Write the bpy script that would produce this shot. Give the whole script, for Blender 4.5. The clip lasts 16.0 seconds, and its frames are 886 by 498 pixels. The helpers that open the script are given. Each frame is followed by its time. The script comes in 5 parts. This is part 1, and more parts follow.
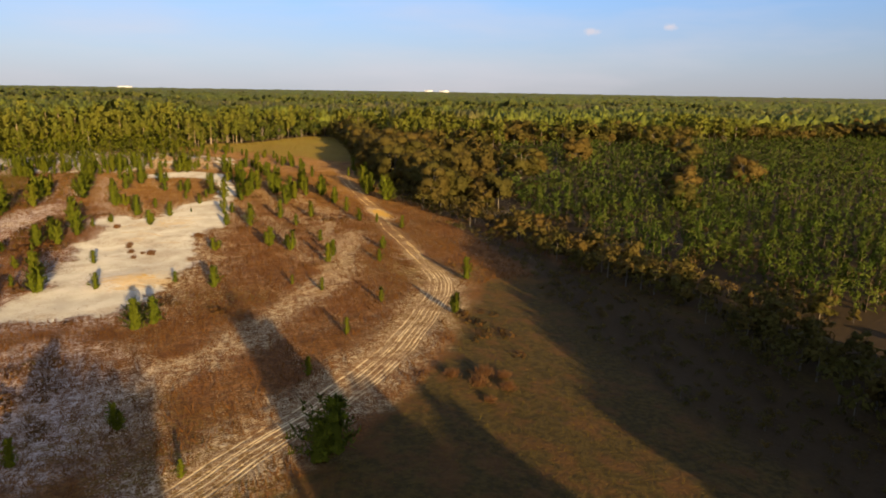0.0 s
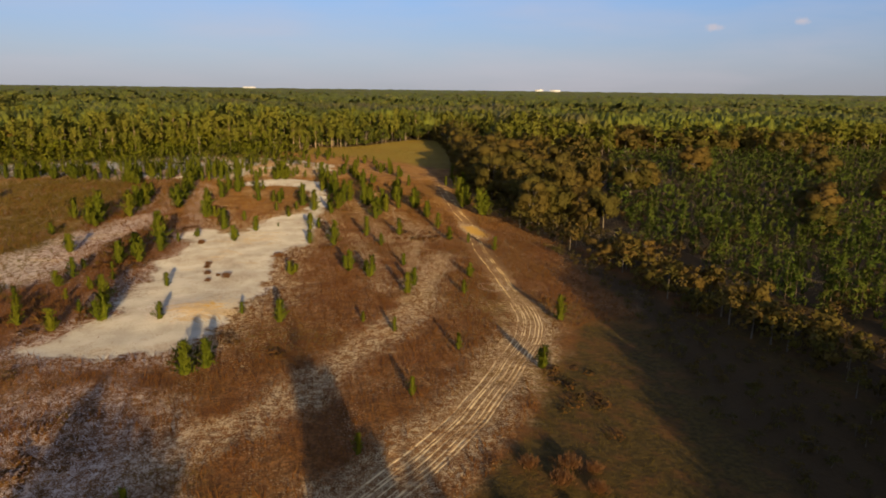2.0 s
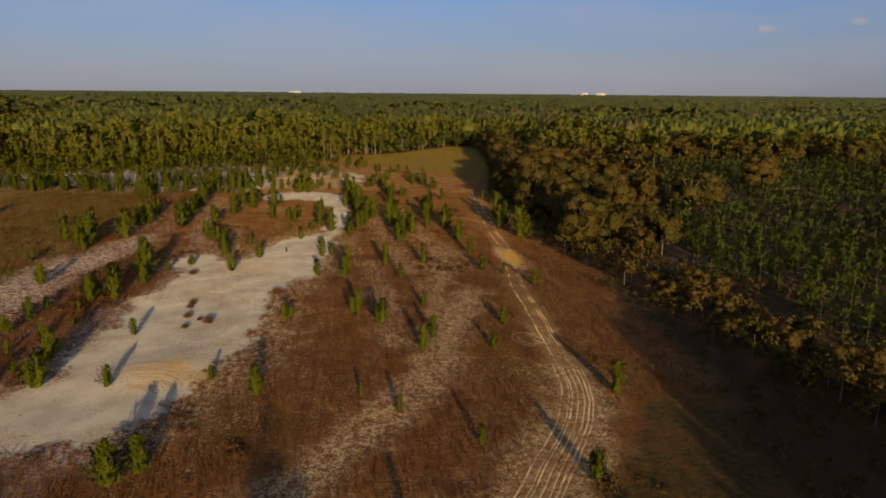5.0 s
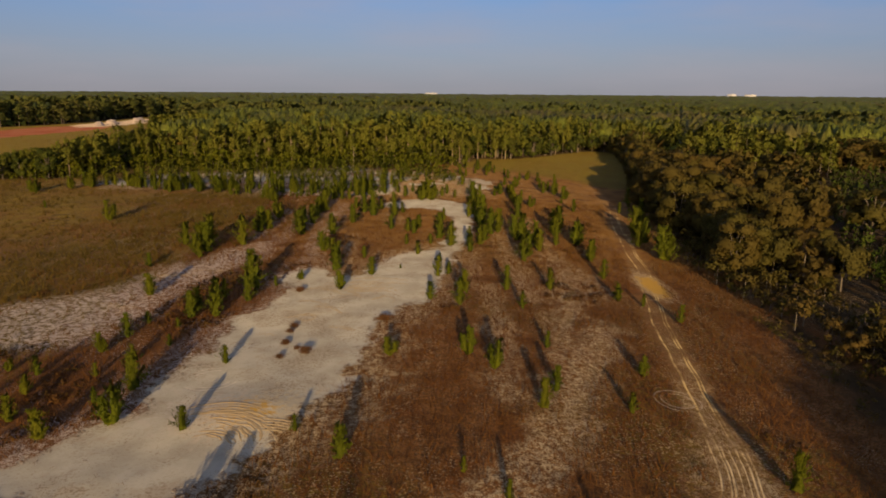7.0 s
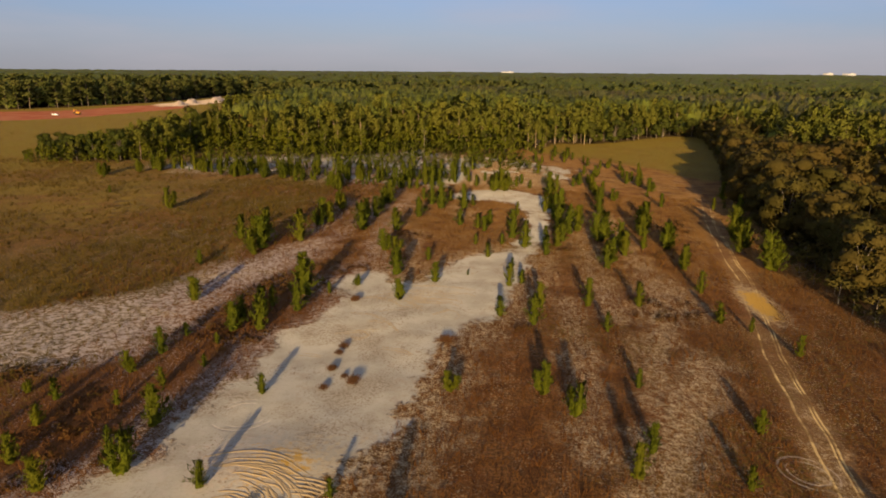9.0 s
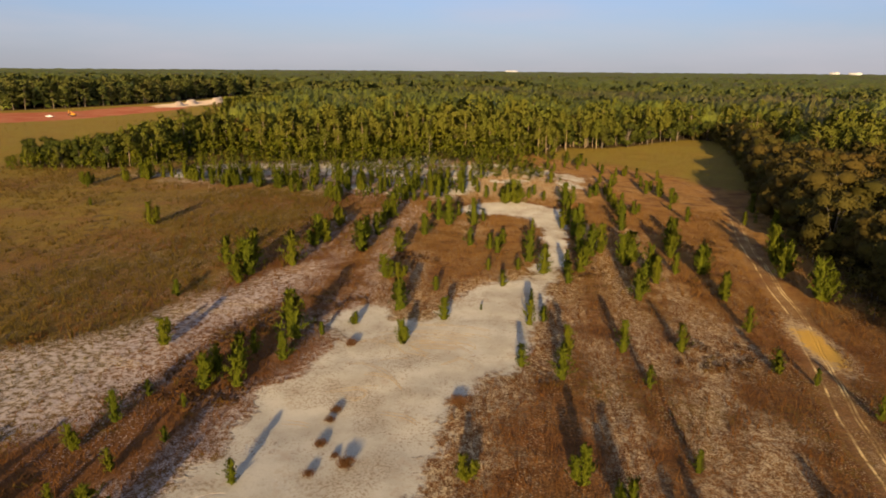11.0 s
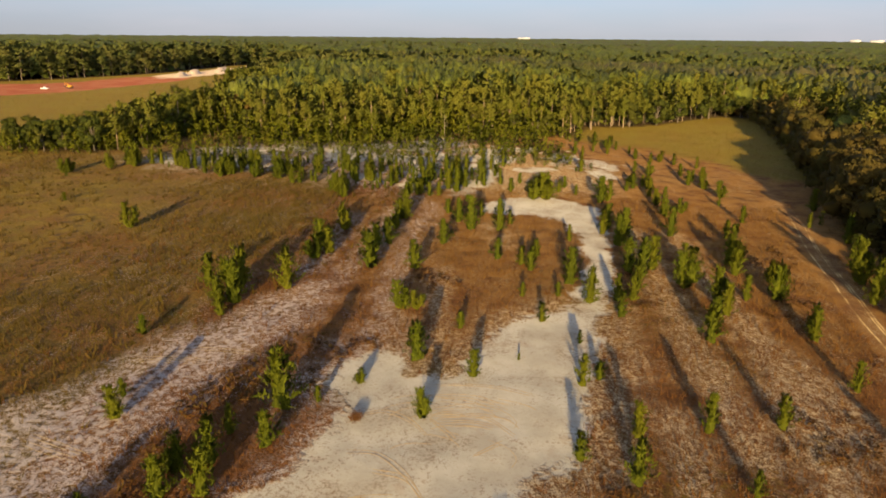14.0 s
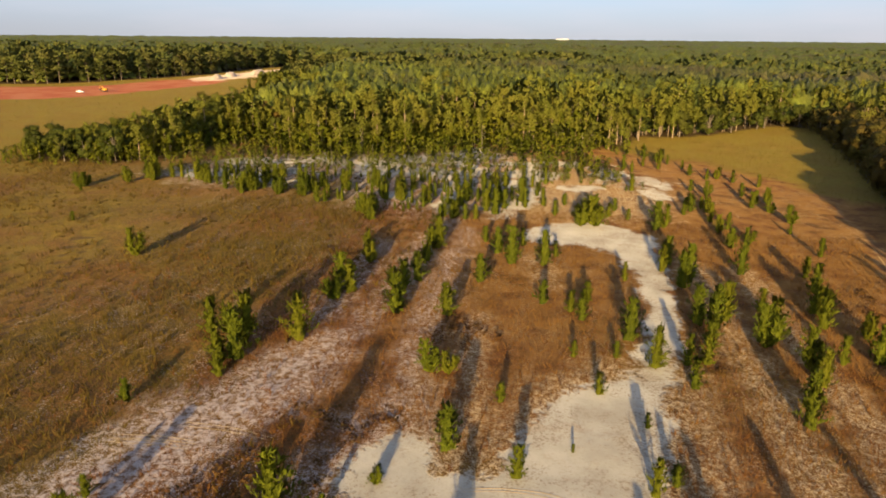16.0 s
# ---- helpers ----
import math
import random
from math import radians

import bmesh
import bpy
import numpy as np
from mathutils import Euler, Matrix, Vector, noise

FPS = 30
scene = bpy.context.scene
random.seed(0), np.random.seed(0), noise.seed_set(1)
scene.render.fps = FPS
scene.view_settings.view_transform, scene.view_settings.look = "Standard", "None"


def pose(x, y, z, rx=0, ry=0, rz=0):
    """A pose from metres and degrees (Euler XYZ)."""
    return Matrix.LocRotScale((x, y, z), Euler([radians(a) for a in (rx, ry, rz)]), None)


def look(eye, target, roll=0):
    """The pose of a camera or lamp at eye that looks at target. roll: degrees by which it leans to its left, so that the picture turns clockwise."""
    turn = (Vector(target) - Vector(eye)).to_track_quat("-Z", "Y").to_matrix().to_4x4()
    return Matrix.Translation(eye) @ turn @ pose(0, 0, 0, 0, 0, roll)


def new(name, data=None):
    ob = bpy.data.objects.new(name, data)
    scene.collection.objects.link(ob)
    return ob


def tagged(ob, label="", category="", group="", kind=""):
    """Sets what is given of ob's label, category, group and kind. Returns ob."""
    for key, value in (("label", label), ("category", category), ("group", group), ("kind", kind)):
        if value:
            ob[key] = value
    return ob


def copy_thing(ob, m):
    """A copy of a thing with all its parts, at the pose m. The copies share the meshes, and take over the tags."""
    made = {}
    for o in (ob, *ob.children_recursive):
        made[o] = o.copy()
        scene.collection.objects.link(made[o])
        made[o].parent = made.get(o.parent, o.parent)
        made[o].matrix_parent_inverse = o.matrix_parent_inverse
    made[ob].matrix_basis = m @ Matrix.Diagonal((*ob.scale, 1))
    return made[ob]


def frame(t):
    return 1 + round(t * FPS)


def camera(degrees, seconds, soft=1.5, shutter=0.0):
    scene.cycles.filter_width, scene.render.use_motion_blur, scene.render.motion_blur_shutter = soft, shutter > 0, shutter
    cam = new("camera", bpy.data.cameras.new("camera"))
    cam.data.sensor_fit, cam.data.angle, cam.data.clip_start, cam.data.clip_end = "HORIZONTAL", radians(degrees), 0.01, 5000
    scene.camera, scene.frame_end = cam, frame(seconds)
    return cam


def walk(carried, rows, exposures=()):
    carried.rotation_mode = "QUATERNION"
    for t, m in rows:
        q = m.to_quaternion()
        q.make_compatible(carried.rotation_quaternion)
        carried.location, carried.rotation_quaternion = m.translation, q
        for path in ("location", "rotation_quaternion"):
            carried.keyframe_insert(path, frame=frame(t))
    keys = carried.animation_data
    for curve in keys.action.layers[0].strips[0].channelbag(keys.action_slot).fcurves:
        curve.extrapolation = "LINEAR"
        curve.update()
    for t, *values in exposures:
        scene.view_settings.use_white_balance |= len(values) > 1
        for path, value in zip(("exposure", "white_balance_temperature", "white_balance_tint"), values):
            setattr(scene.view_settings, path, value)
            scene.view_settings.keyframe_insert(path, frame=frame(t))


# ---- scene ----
cam = camera(66.1, 16.0, soft=1.8)
PATH = [
    (0, (1.273, -0.382, 19.71), (2.098, 1.383, 19.257), 0.9),
    (0.5, (2.686, 1.501, 20.055), (3.427, 3.301, 19.594), 0.5),
    (1, (3.925, 3.297, 20.429), (4.581, 5.129, 19.968), 0.6),
    (1.5, (5.067, 5.161, 20.855), (5.627, 7.025, 20.397), 0.7),
    (2, (6.121, 7.052, 21.269), (6.657, 8.924, 20.81), 0.7),
    (2.5, (7.179, 9.156, 21.577), (7.716, 11.027, 21.119), 0.7),
    (3, (8.145, 11.25, 21.72), (8.685, 13.12, 21.262), 0.6),
    (3.5, (9.043, 13.381, 21.752), (9.562, 15.258, 21.298), 0.5),
    (3.7, (9.364, 14.292, 21.748), (9.875, 16.172, 21.296), 0.6),
    (5.8, (12.483, 24.448, 21.385), (12.715, 26.382, 20.933), 0.35),
    (6, (12.709, 25.337, 21.384), (12.875, 27.278, 20.932), 0.4),
    (6.5, (13.119, 27.699, 21.597), (13.194, 29.646, 21.147), 0.4),
    (7, (13.252, 29.979, 21.807), (13.296, 31.928, 21.358), 0.4),
    (7.5, (13.493, 32.107, 21.963), (13.454, 34.056, 21.515), 0.4),
    (8, (13.564, 34.421, 22.156), (13.469, 36.365, 21.694), 0.2),
    (8.5, (13.474, 36.826, 22.392), (13.335, 38.755, 21.883), 0.3),
    (9, (13.276, 39.188, 22.447), (13.111, 41.115, 21.939), 0.4),
    (9.2, (13.176, 40.193, 22.457), (13.002, 42.118, 21.946), 0.5),
    (11.5, (11.333, 51.275, 23.316), (11.158, 53.2, 22.806), 0.4),
    (12, (10.837, 53.653, 23.574), (10.665, 55.57, 23.033), 0.4),
    (12.5, (10.371, 56.134, 23.734), (10.204, 58.037, 23.14), 0.3),
    (13, (9.917, 58.36, 23.94), (9.751, 60.26, 23.337), 0.4),
    (13.5, (9.408, 60.836, 24.178), (9.236, 62.737, 23.578), 0.4),
    (14, (9.018, 63.062, 24.419), (8.818, 64.96, 23.821), 0.5),
    (14.5, (8.63, 65.477, 24.666), (8.422, 67.374, 24.069), 0.5),
    (15, (8.246, 67.907, 24.875), (8.017, 69.802, 24.279), 0.5),
    (15.5, (7.868, 70.432, 25.07), (7.612, 72.323, 24.473), 0.6),
    (16, (7.587, 73.313, 25.314), (7.287, 75.199, 24.717), 0.5),
]
walk(cam, [(t, look(eye, target, roll)) for t, eye, target, roll in PATH],
     [(t, stops, warm, tint) for t, stops, warm, tint in ((0.0, 1.17, 7000, 11), (1.5, 0.9, 6950, 12), (3.5, 0.48, 6850, 13.5), (6.0, 0.14, 6950, 15.5), (7.0, 0.23, 7000, 16), (8.0, 0.39, 7030, 16), (9.0, 0.58, 7050, 15.5), (11.5, 0.95, 7000, 13),
                                                  (12.5, 1.05, 6950, 11), (14.5, 1.16, 6950, 10), (16.0, 1.33, 6900, 10))])

# ---- sky, sun ----
SUN_HEIGHT, SUN_TURN = 11.0, 0.0          # the sun stands low behind the start of the flight, so shadows run along +y
world = bpy.data.worlds.new("world")
scene.world = world
world.use_nodes = True
wn = world.node_tree
sky = wn.nodes.new("ShaderNodeTexSky")
sky.sky_type = "NISHITA"
sky.sun_disc = False
sky.sun_elevation = radians(SUN_HEIGHT)
sky.sun_rotation = radians(180.0 + SUN_TURN)
sky.altitude, sky.air_density, sky.dust_density, sky.ozone_density = 50.0, 1.0, 1.2, 1.4
wn.nodes["Background"].inputs["Strength"].default_value = 0.12
sun_data = bpy.data.lights.new("sun", "SUN")
sun_data.energy, sun_data.angle, sun_data.color = 4.6, radians(0.6), (1.0, 0.725, 0.38)
sun = new("sun", sun_data)
sun.matrix_world = look((0, 0, 60), (math.sin(radians(SUN_TURN)) * 100, math.cos(radians(SUN_TURN)) * 100, 60 - 100 * math.tan(radians(SUN_HEIGHT))))


def sky_haze():
    """Evening haze that pales the sky towards the horizon, thin high cloud, and two small puffs."""
    def node(kind, **settings):
        n = wn.nodes.new(kind)
        for key, value in settings.items():
            n.inputs[key].default_value = value
        return n

    co = node("ShaderNodeTexCoord")
    part_z = node("ShaderNodeSeparateXYZ")
    wn.links.new(co.outputs["Generated"], part_z.inputs[0])
    ramp = node("ShaderNodeValToRGB")
    stops = [(0.0, (0.187, 0.207, 0.252)), (0.045, (0.158, 0.212, 0.308)), (0.125, (0.102, 0.210, 0.425)), (0.4, (0.112, 0.142, 0.255)), (1.0, (0.085, 0.098, 0.188))]
    for k, (at, colour) in enumerate(stops):
        stop = ramp.color_ramp.elements[k] if k < 2 else ramp.color_ramp.elements.new(at)
        stop.position, stop.color = at, (*[c * 10 for c in colour], 1)
    wn.links.new(part_z.outputs["Z"], ramp.inputs["Fac"])
    side = node("ShaderNodeMapRange", **{"From Min": 0.5, "From Max": 1.0, "To Min": 0.72, "To Max": 1.02})   # deeper away from the point opposite the sun
    wn.links.new(part_z.outputs["Y"], side.inputs["Value"])
    dim = wn.nodes.new("ShaderNodeVectorMath")
    dim.operation = "SCALE"
    wn.links.new(ramp.outputs["Color"], dim.inputs[0])
    wn.links.new(side.outputs["Result"], dim.inputs["Scale"])
    both = wn.nodes.new("ShaderNodeMix")
    both.data_type = "RGBA"
    sunward = node("ShaderNodeMapRange", **{"From Min": -0.7, "From Max": 0.3, "To Min": 0.35, "To Max": 0.88})   # clearer, brighter sky round the sun
    wn.links.new(part_z.outputs["Y"], sunward.inputs["Value"])
    wn.links.new(sunward.outputs["Result"], both.inputs[0])
    wn.links.new(sky.outputs["Color"], both.inputs[6])
    wn.links.new(dim.outputs[0], both.inputs[7])
    mp = node("ShaderNodeMapping", Scale=(2.0, 2.0, 11.0))
    nz = node("ShaderNodeTexNoise", Scale=1.7, Detail=6.0)
    veil = node("ShaderNodeMapRange", **{"From Min": 0.45, "From Max": 0.78, "To Max": 0.4})
    wn.links.new(co.outputs["Generated"], mp.inputs["Vector"])
    wn.links.new(mp.outputs["Vector"], nz.inputs["Vector"])
    wn.links.new(nz.outputs["Fac"], veil.inputs["Value"])
    fac = veil.outputs["Result"]
    fine = node("ShaderNodeTexNoise", Scale=60.0, Detail=4.0)
    wn.links.new(co.outputs["Generated"], fine.inputs["Vector"])
    for way, size in PUFFS:
        gap = wn.nodes.new("ShaderNodeVectorMath")
        gap.operation = "SUBTRACT"
        gap.inputs[1].default_value = way
        wn.links.new(co.outputs["Generated"], gap.inputs[0])
        flat = node("ShaderNodeMapping", Scale=(1 / size, 1 / size, 2.6 / size))
        wn.links.new(gap.outputs[0], flat.inputs["Vector"])
        far = wn.nodes.new("ShaderNodeVectorMath")
        far.operation = "LENGTH"
        wn.links.new(flat.outputs[0], far.inputs[0])
        rough = wn.nodes.new("ShaderNodeMath")
        rough.operation = "MULTIPLY_ADD"
        rough.inputs[1].default_value = 2.2
        wn.links.new(fine.outputs["Fac"], rough.inputs[0])
        wn.links.new(far.outputs["Value"], rough.inputs[2])
        edge = node("ShaderNodeMapRange", **{"From Min": 1.9, "From Max": 1.2, "To Max": 0.75})
        wn.links.new(rough.outputs[0], edge.inputs["Value"])
        top = wn.nodes.new("ShaderNodeMath")
        top.operation = "MAXIMUM"
        wn.links.new(fac, top.inputs[0])
        wn.links.new(edge.outputs["Result"], top.inputs[1])
        fac = top.outputs[0]
    mix = wn.nodes.new("ShaderNodeMix")
    mix.data_type = "RGBA"
    mix.inputs[7].default_value = (2.7, 2.6, 2.95, 1)
    wn.links.new(fac, mix.inputs[0])
    wn.links.new(both.outputs[2], mix.inputs[6])
    wn.links.new(mix.outputs[2], wn.nodes["Background"].inputs["Color"])


PUFFS = [((0.5937, 0.8005, 0.0821), 0.017), ((0.6690, 0.7381, 0.0873), 0.020)]
sky_haze()

# ---- plan ----
# open land, ringed by woods (x to the right, y ahead)
OPEN = [(-1200, -200), (-1000, 340), (-246, 384), (-232, 404), (-222, 440), (-211, 480), (-212, 573), (-200, 670), (-168, 660), (-145, 480), (-114, 345), (-104, 275), (-99, 242),
        (-100, 222), (-106, 208), (-96, 193), (-74, 196), (-68, 206), (-70, 221), (-62, 234), (-55, 223), (-44, 215), (-33, 219), (-20, 227), (-8, 234), (11, 236), (22, 236), (28.5, 253), (32, 266), (42, 272),
        (56, 281), (78, 306), (88, 306), (78, 255), (66, 200), (57.5, 165),
        (51.5, 132), (50, 112), (51, 95), (50, 69), (51, 56), (49, 42), (42, 20), (36, 4), (30, -12), (23, -42), (16, -70), (0, -200)]
SAND_MAIN = [(17, 122), (15, 106), (13, 98), (8.5, 92), (8, 84), (7, 77), (5, 72), (2.5, 66), (-0.5, 62), (-3.7, 61.5), (-9, 62), (-12.5, 65),
             (-10.5, 68), (-7, 72), (-6.5, 79), (-5, 86), (-5.5, 91), (-3, 95), (-2, 101), (-3.5, 105), (-2.5, 110), (0, 112), (2, 107), (5, 107.5), (7, 113), (8.8, 116.5), (13.2, 121)]
SAND_FAR = [(4.5, 157), (5, 163), (11, 166.5), (16, 167.5), (20.7, 164), (21.6, 157.6), (21, 146), (20.2, 134), (18.5, 125), (16.8, 119.5), (14.0, 121.5), (15.2, 125), (16.6, 131), (17.7, 143), (16.2, 152.6), (12.3, 156), (7.7, 155.6)]
SAND_SIDE = [(-40, 91), (-30, 94), (-24, 99), (-20.5, 102.5), (-19.6, 107), (-18.5, 112), (-15.8, 114.5), (-15, 118.5), (-12.5, 122), (-10, 126.5), (-8.8, 127), (-8.1, 121.7), (-9, 115.5), (-10, 111), (-12, 106), (-13.2, 99), (-14, 93), (-15.5, 87), (-18, 84.5), (-24, 83.5), (-40, 83)]
SAND_BELT = [(-62, 190), (-52, 204), (-42, 213), (-27, 213), (-12, 222), (5, 218), (8, 200), (8, 178), (-6, 180), (-10, 170), (-20, 176), (-26, 192), (-39, 186), (-51, 183)]
TRACK = [(54, 190), (52, 172), (48, 154), (45, 138), (42, 118), (39, 105), (37, 96), (35.2, 86), (34, 78), (32.5, 69), (30.5, 62.5), (26, 55.5), (20, 47),
         (15, 41.3), (10, 36.8), (5, 33), (-1, 28), (-10, 20), (-25, 8)]
OLD_TRACK = [(30, 92), (24, 77), (20, 67), (12, 56), (7, 49.5), (0, 45), (-12, 41)]
STONY = [(31, 114), (28, 98), (24.5, 84), (21, 70)]
CLEARING = [(16, 235), (30, 229.5), (40, 229), (49, 216), (58, 194), (72, 196), (84, 235), (92, 300), (85, 325), (33, 288), (24, 264)]
RED_DIRT = [(-600, 250), (-300, 272), (-189, 310), (-177, 326), (-171, 357), (-163, 409), (-170, 450), (-183, 440), (-200, 452), (-208, 440), (-211, 420), (-214, 380), (-239, 374), (-330, 352), (-600, 335)]
PLANTED_LAND = [(50, 38), (320, 38), (320, 212), (50, 234)]
PALE_DIRT = [(-181, 414), (-174, 446), (-171, 510), (-176, 560), (-198, 585), (-201, 568), (-200, 494), (-204, 454)]

# open strip inside the trees' shadow edge, shade painted into its floor
SHADE_STRIP = [(32, 8), (32.5, 26), (36, 44), (39, 54), (42.5, 63), (44.5, 73), (46, 85), (47, 98), (52, 97), (51, 69), (50, 42), (42, 12)]
HEATHER = [(-40, 50), (-40, 82), (-24, 82), (-13, 86), (-11, 102), (-6, 103), (-5, 90), (-8, 76), (-14, 62), (-14, 50)]
BLOTCHES = [(-56, 189, 4, 3), (-51, 203, 5, 3), (-40, 206, 6, 2.5), (-41, 186, 4, 2), (-27, 205, 5, 3), (-20, 212, 7, 3), (-8, 220, 5, 6), (-8, 190, 1.8, 6), (-7.5, 176, 1.8, 5), (1, 173, 2.5, 6),
            (4, 198, 4, 4), (10, 213, 4, 3), (18.5, 205, 3, 6), (25, 203, 4, 4), (25.5, 190, 2, 3), (-1, 186, 2, 5), (4, 183, 2, 5), (13, 190, 3, 2)]   # small bare spots: x, y, half sizes

STREAKS = [(1.7, [(-8.8, 126), (-7.5, 140), (-7, 156), (-6, 172)]), (1.3, [(-1.5, 113), (-2.4, 124), (-3, 140), (-3, 160)]), (1.1, [(3.4, 109), (2.6, 120), (1.6, 130)]), (1.5, [(-12, 128), (-12, 142), (-13, 152)]),
           (1.2, [(20, 104), (20, 90), (19, 76)]), (1.6, [(6, 150), (8, 141)])]   # pale sand between the rows: half width, line

LOOPS = [(32.0, 76.8, 1.5), (-3, 78, 1.8)]   # faint tyre circles in the sand: x, y, radius


def lattice(ix, iy, seed):
    h = (ix.astype(np.int64) * 374761393 + iy.astype(np.int64) * 668265263 + seed * 974711) & 0x7FFFFFFF
    h = ((h ^ (h >> 13)) * 1274126177) & 0x7FFFFFFF
    return ((h ^ (h >> 16)) & 0xFFFF) / 65535.0


def value_noise(x, y, seed=0):
    x, y = np.asarray(x, float), np.asarray(y, float)
    ix, iy = np.floor(x), np.floor(y)
    fx, fy = x - ix, y - iy
    fx, fy = fx * fx * (3 - 2 * fx), fy * fy * (3 - 2 * fy)
    a, b = lattice(ix, iy, seed), lattice(ix + 1, iy, seed)
    c, d = lattice(ix, iy + 1, seed), lattice(ix + 1, iy + 1, seed)
    return (a + (b - a) * fx) * (1 - fy) + (c + (d - c) * fx) * fy


def fbm(x, y, seed=0, octaves=3):
    out, amp = 0.0, 0.5
    for k in range(octaves):
        out = out + amp * value_noise(np.asarray(x) * 2 ** k, np.asarray(y) * 2 ** k, seed + k)
        amp *= 0.5
    return out / (1 - 0.5 ** octaves)


def line_distance(points, x, y, closed=False):
    """Distance to a line of points; also the signed offset across it (right of travel is positive)."""
    best, side = np.full(np.shape(x), 1e9), np.full(np.shape(x), 1e9)
    ends = points[1:] + points[:1] if closed else points[1:]
    for (ax, ay), (bx, by) in zip(points, ends):
        dx, dy = bx - ax, by - ay
        t = np.clip(((x - ax) * dx + (y - ay) * dy) / (dx * dx + dy * dy), 0, 1)
        px, py = x - ax - t * dx, y - ay - t * dy
        d = np.hypot(px, py)
        nearer = d < best
        side = np.where(nearer, np.sign(px * dy - py * dx) * d, side)
        best = np.where(nearer, d, best)
    return best, side


def area_distance(points, x, y):
    """Signed distance to the edge of an area, positive inside."""
    x, y = np.asarray(x, float), np.asarray(y, float)
    inside = np.zeros(x.shape, bool)
    for (ax, ay), (bx, by) in zip(points, points[1:] + points[:1]):
        if ay != by:
            inside ^= ((ay > y) != (by > y)) & (x < (bx - ax) * (y - ay) / (by - ay) + ax)
    d, _ = line_distance(points, x, y, True)
    return np.where(inside, d, -d)


def smooth(points, steps=6):
    """A Catmull-Rom curve through the points."""
    p = [Vector(points[0]) * 2 - Vector(points[1])] + [Vector(q) for q in points] + [Vector(points[-1]) * 2 - Vector(points[-2])]
    out = []
    for a, b, c, d in zip(p, p[1:], p[2:], p[3:]):
        for k in range(steps):
            t = k / steps
            out.append(tuple(0.5 * (2 * b + (c - a) * t + (2 * a - 5 * b + 4 * c - d) * t * t + (3 * b - a - 3 * c + d) * t ** 3)))
    return out + [tuple(p[-2])]


TRACK_LINE, OLD_LINE = smooth(TRACK), smooth(OLD_TRACK)


def height(x, y):
    """The lie of the land: a low sand ridge that falls away towards the track and the woods beside it."""
    x, y = np.asarray(x, float), np.asarray(y, float)
    s = np.clip((x - 12) / 33, 0, 1)
    z = 0.7 - 2.0 * s * s * (3 - 2 * s)
    z = z + 0.5 * (fbm(x / 22, y / 22, 3) - 0.5) + 0.12 * (fbm(x / 3.2, y / 3.2, 9) - 0.5)
    z = z + 0.25 * np.exp(-(((x - 0.5) / 4.0) ** 2 + ((y - 72.5) / 3.0) ** 2))
    return z


def ground_z(x, y):
    return float(height(np.array([x]), np.array([y]))[0])


# ---- materials ----
class Nodes:
    """Short hand for building one node material."""

    def __init__(self, name):
        self.m = bpy.data.materials.new(name)
        self.m.use_nodes = True
        self.t = self.m.node_tree
        self.bsdf = self.t.nodes["Principled BSDF"]
        self.bsdf.inputs["Specular IOR Level"].default_value = 0.15

    def put(self, socket, value):
        if isinstance(value, bpy.types.NodeSocket):
            self.t.links.new(value, socket)
        elif isinstance(value, (tuple, list)) and len(value) == 3 and socket.type == "RGBA":
            socket.default_value = (*value, 1)
        else:
            socket.default_value = value

    def position(self):
        return self.t.nodes.new("ShaderNodeNewGeometry").outputs["Position"]

    def island(self):
        return self.t.nodes.new("ShaderNodeNewGeometry").outputs["Random Per Island"]

    def chance(self):
        return self.t.nodes.new("ShaderNodeObjectInfo").outputs["Random"]

    def attr(self, name):
        n = self.t.nodes.new("ShaderNodeAttribute")
        n.attribute_name = name
        return n.outputs["Fac"]

    def grain(self, scale, detail=3.0, rough=0.55, stretch=None, warp=0.0):
        n = self.t.nodes.new("ShaderNodeTexNoise")
        n.inputs["Scale"].default_value, n.inputs["Detail"].default_value = scale, detail
        n.inputs["Roughness"].default_value, n.inputs["Distortion"].default_value = rough, warp
        v = self.position()
        if stretch:
            mp = self.t.nodes.new("ShaderNodeMapping")
            mp.inputs["Scale"].default_value = stretch
            self.put(mp.inputs["Vector"], v)
            v = mp.outputs["Vector"]
        self.put(n.inputs["Vector"], v)
        return n.outputs["Fac"]

    def math(self, op, a, b=0.0, c=0.0):
        n = self.t.nodes.new("ShaderNodeMath")
        n.operation = op
        for socket, value in zip(n.inputs, (a, b, c)):
            self.put(socket, value)
        return n.outputs[0]

    def step(self, value, lo, hi, to_lo=0.0, to_hi=1.0):
        n = self.t.nodes.new("ShaderNodeMapRange")
        n.interpolation_type = "SMOOTHSTEP"
        for k, v in zip(("Value", "From Min", "From Max", "To Min", "To Max"), (value, lo, hi, to_lo, to_hi)):
            self.put(n.inputs[k], v)
        return n.outputs["Result"]

    def mix(self, fac, a, b):
        n = self.t.nodes.new("ShaderNodeMix")
        n.data_type = "RGBA"
        self.put(n.inputs[0], fac), self.put(n.inputs[6], a), self.put(n.inputs[7], b)
        return n.outputs[2]

    def bump(self, h, strength=0.5, distance=0.1):
        n = self.t.nodes.new("ShaderNodeBump")
        n.inputs["Strength"].default_value, n.inputs["Distance"].default_value = strength, distance
        self.put(n.inputs["Height"], h)
        self.put(self.bsdf.inputs["Normal"], n.outputs["Normal"])

    def done(self, colour, rough=0.9):
        self.put(self.bsdf.inputs["Base Color"], colour)
        self.put(self.bsdf.inputs["Roughness"], rough)
        return self.m


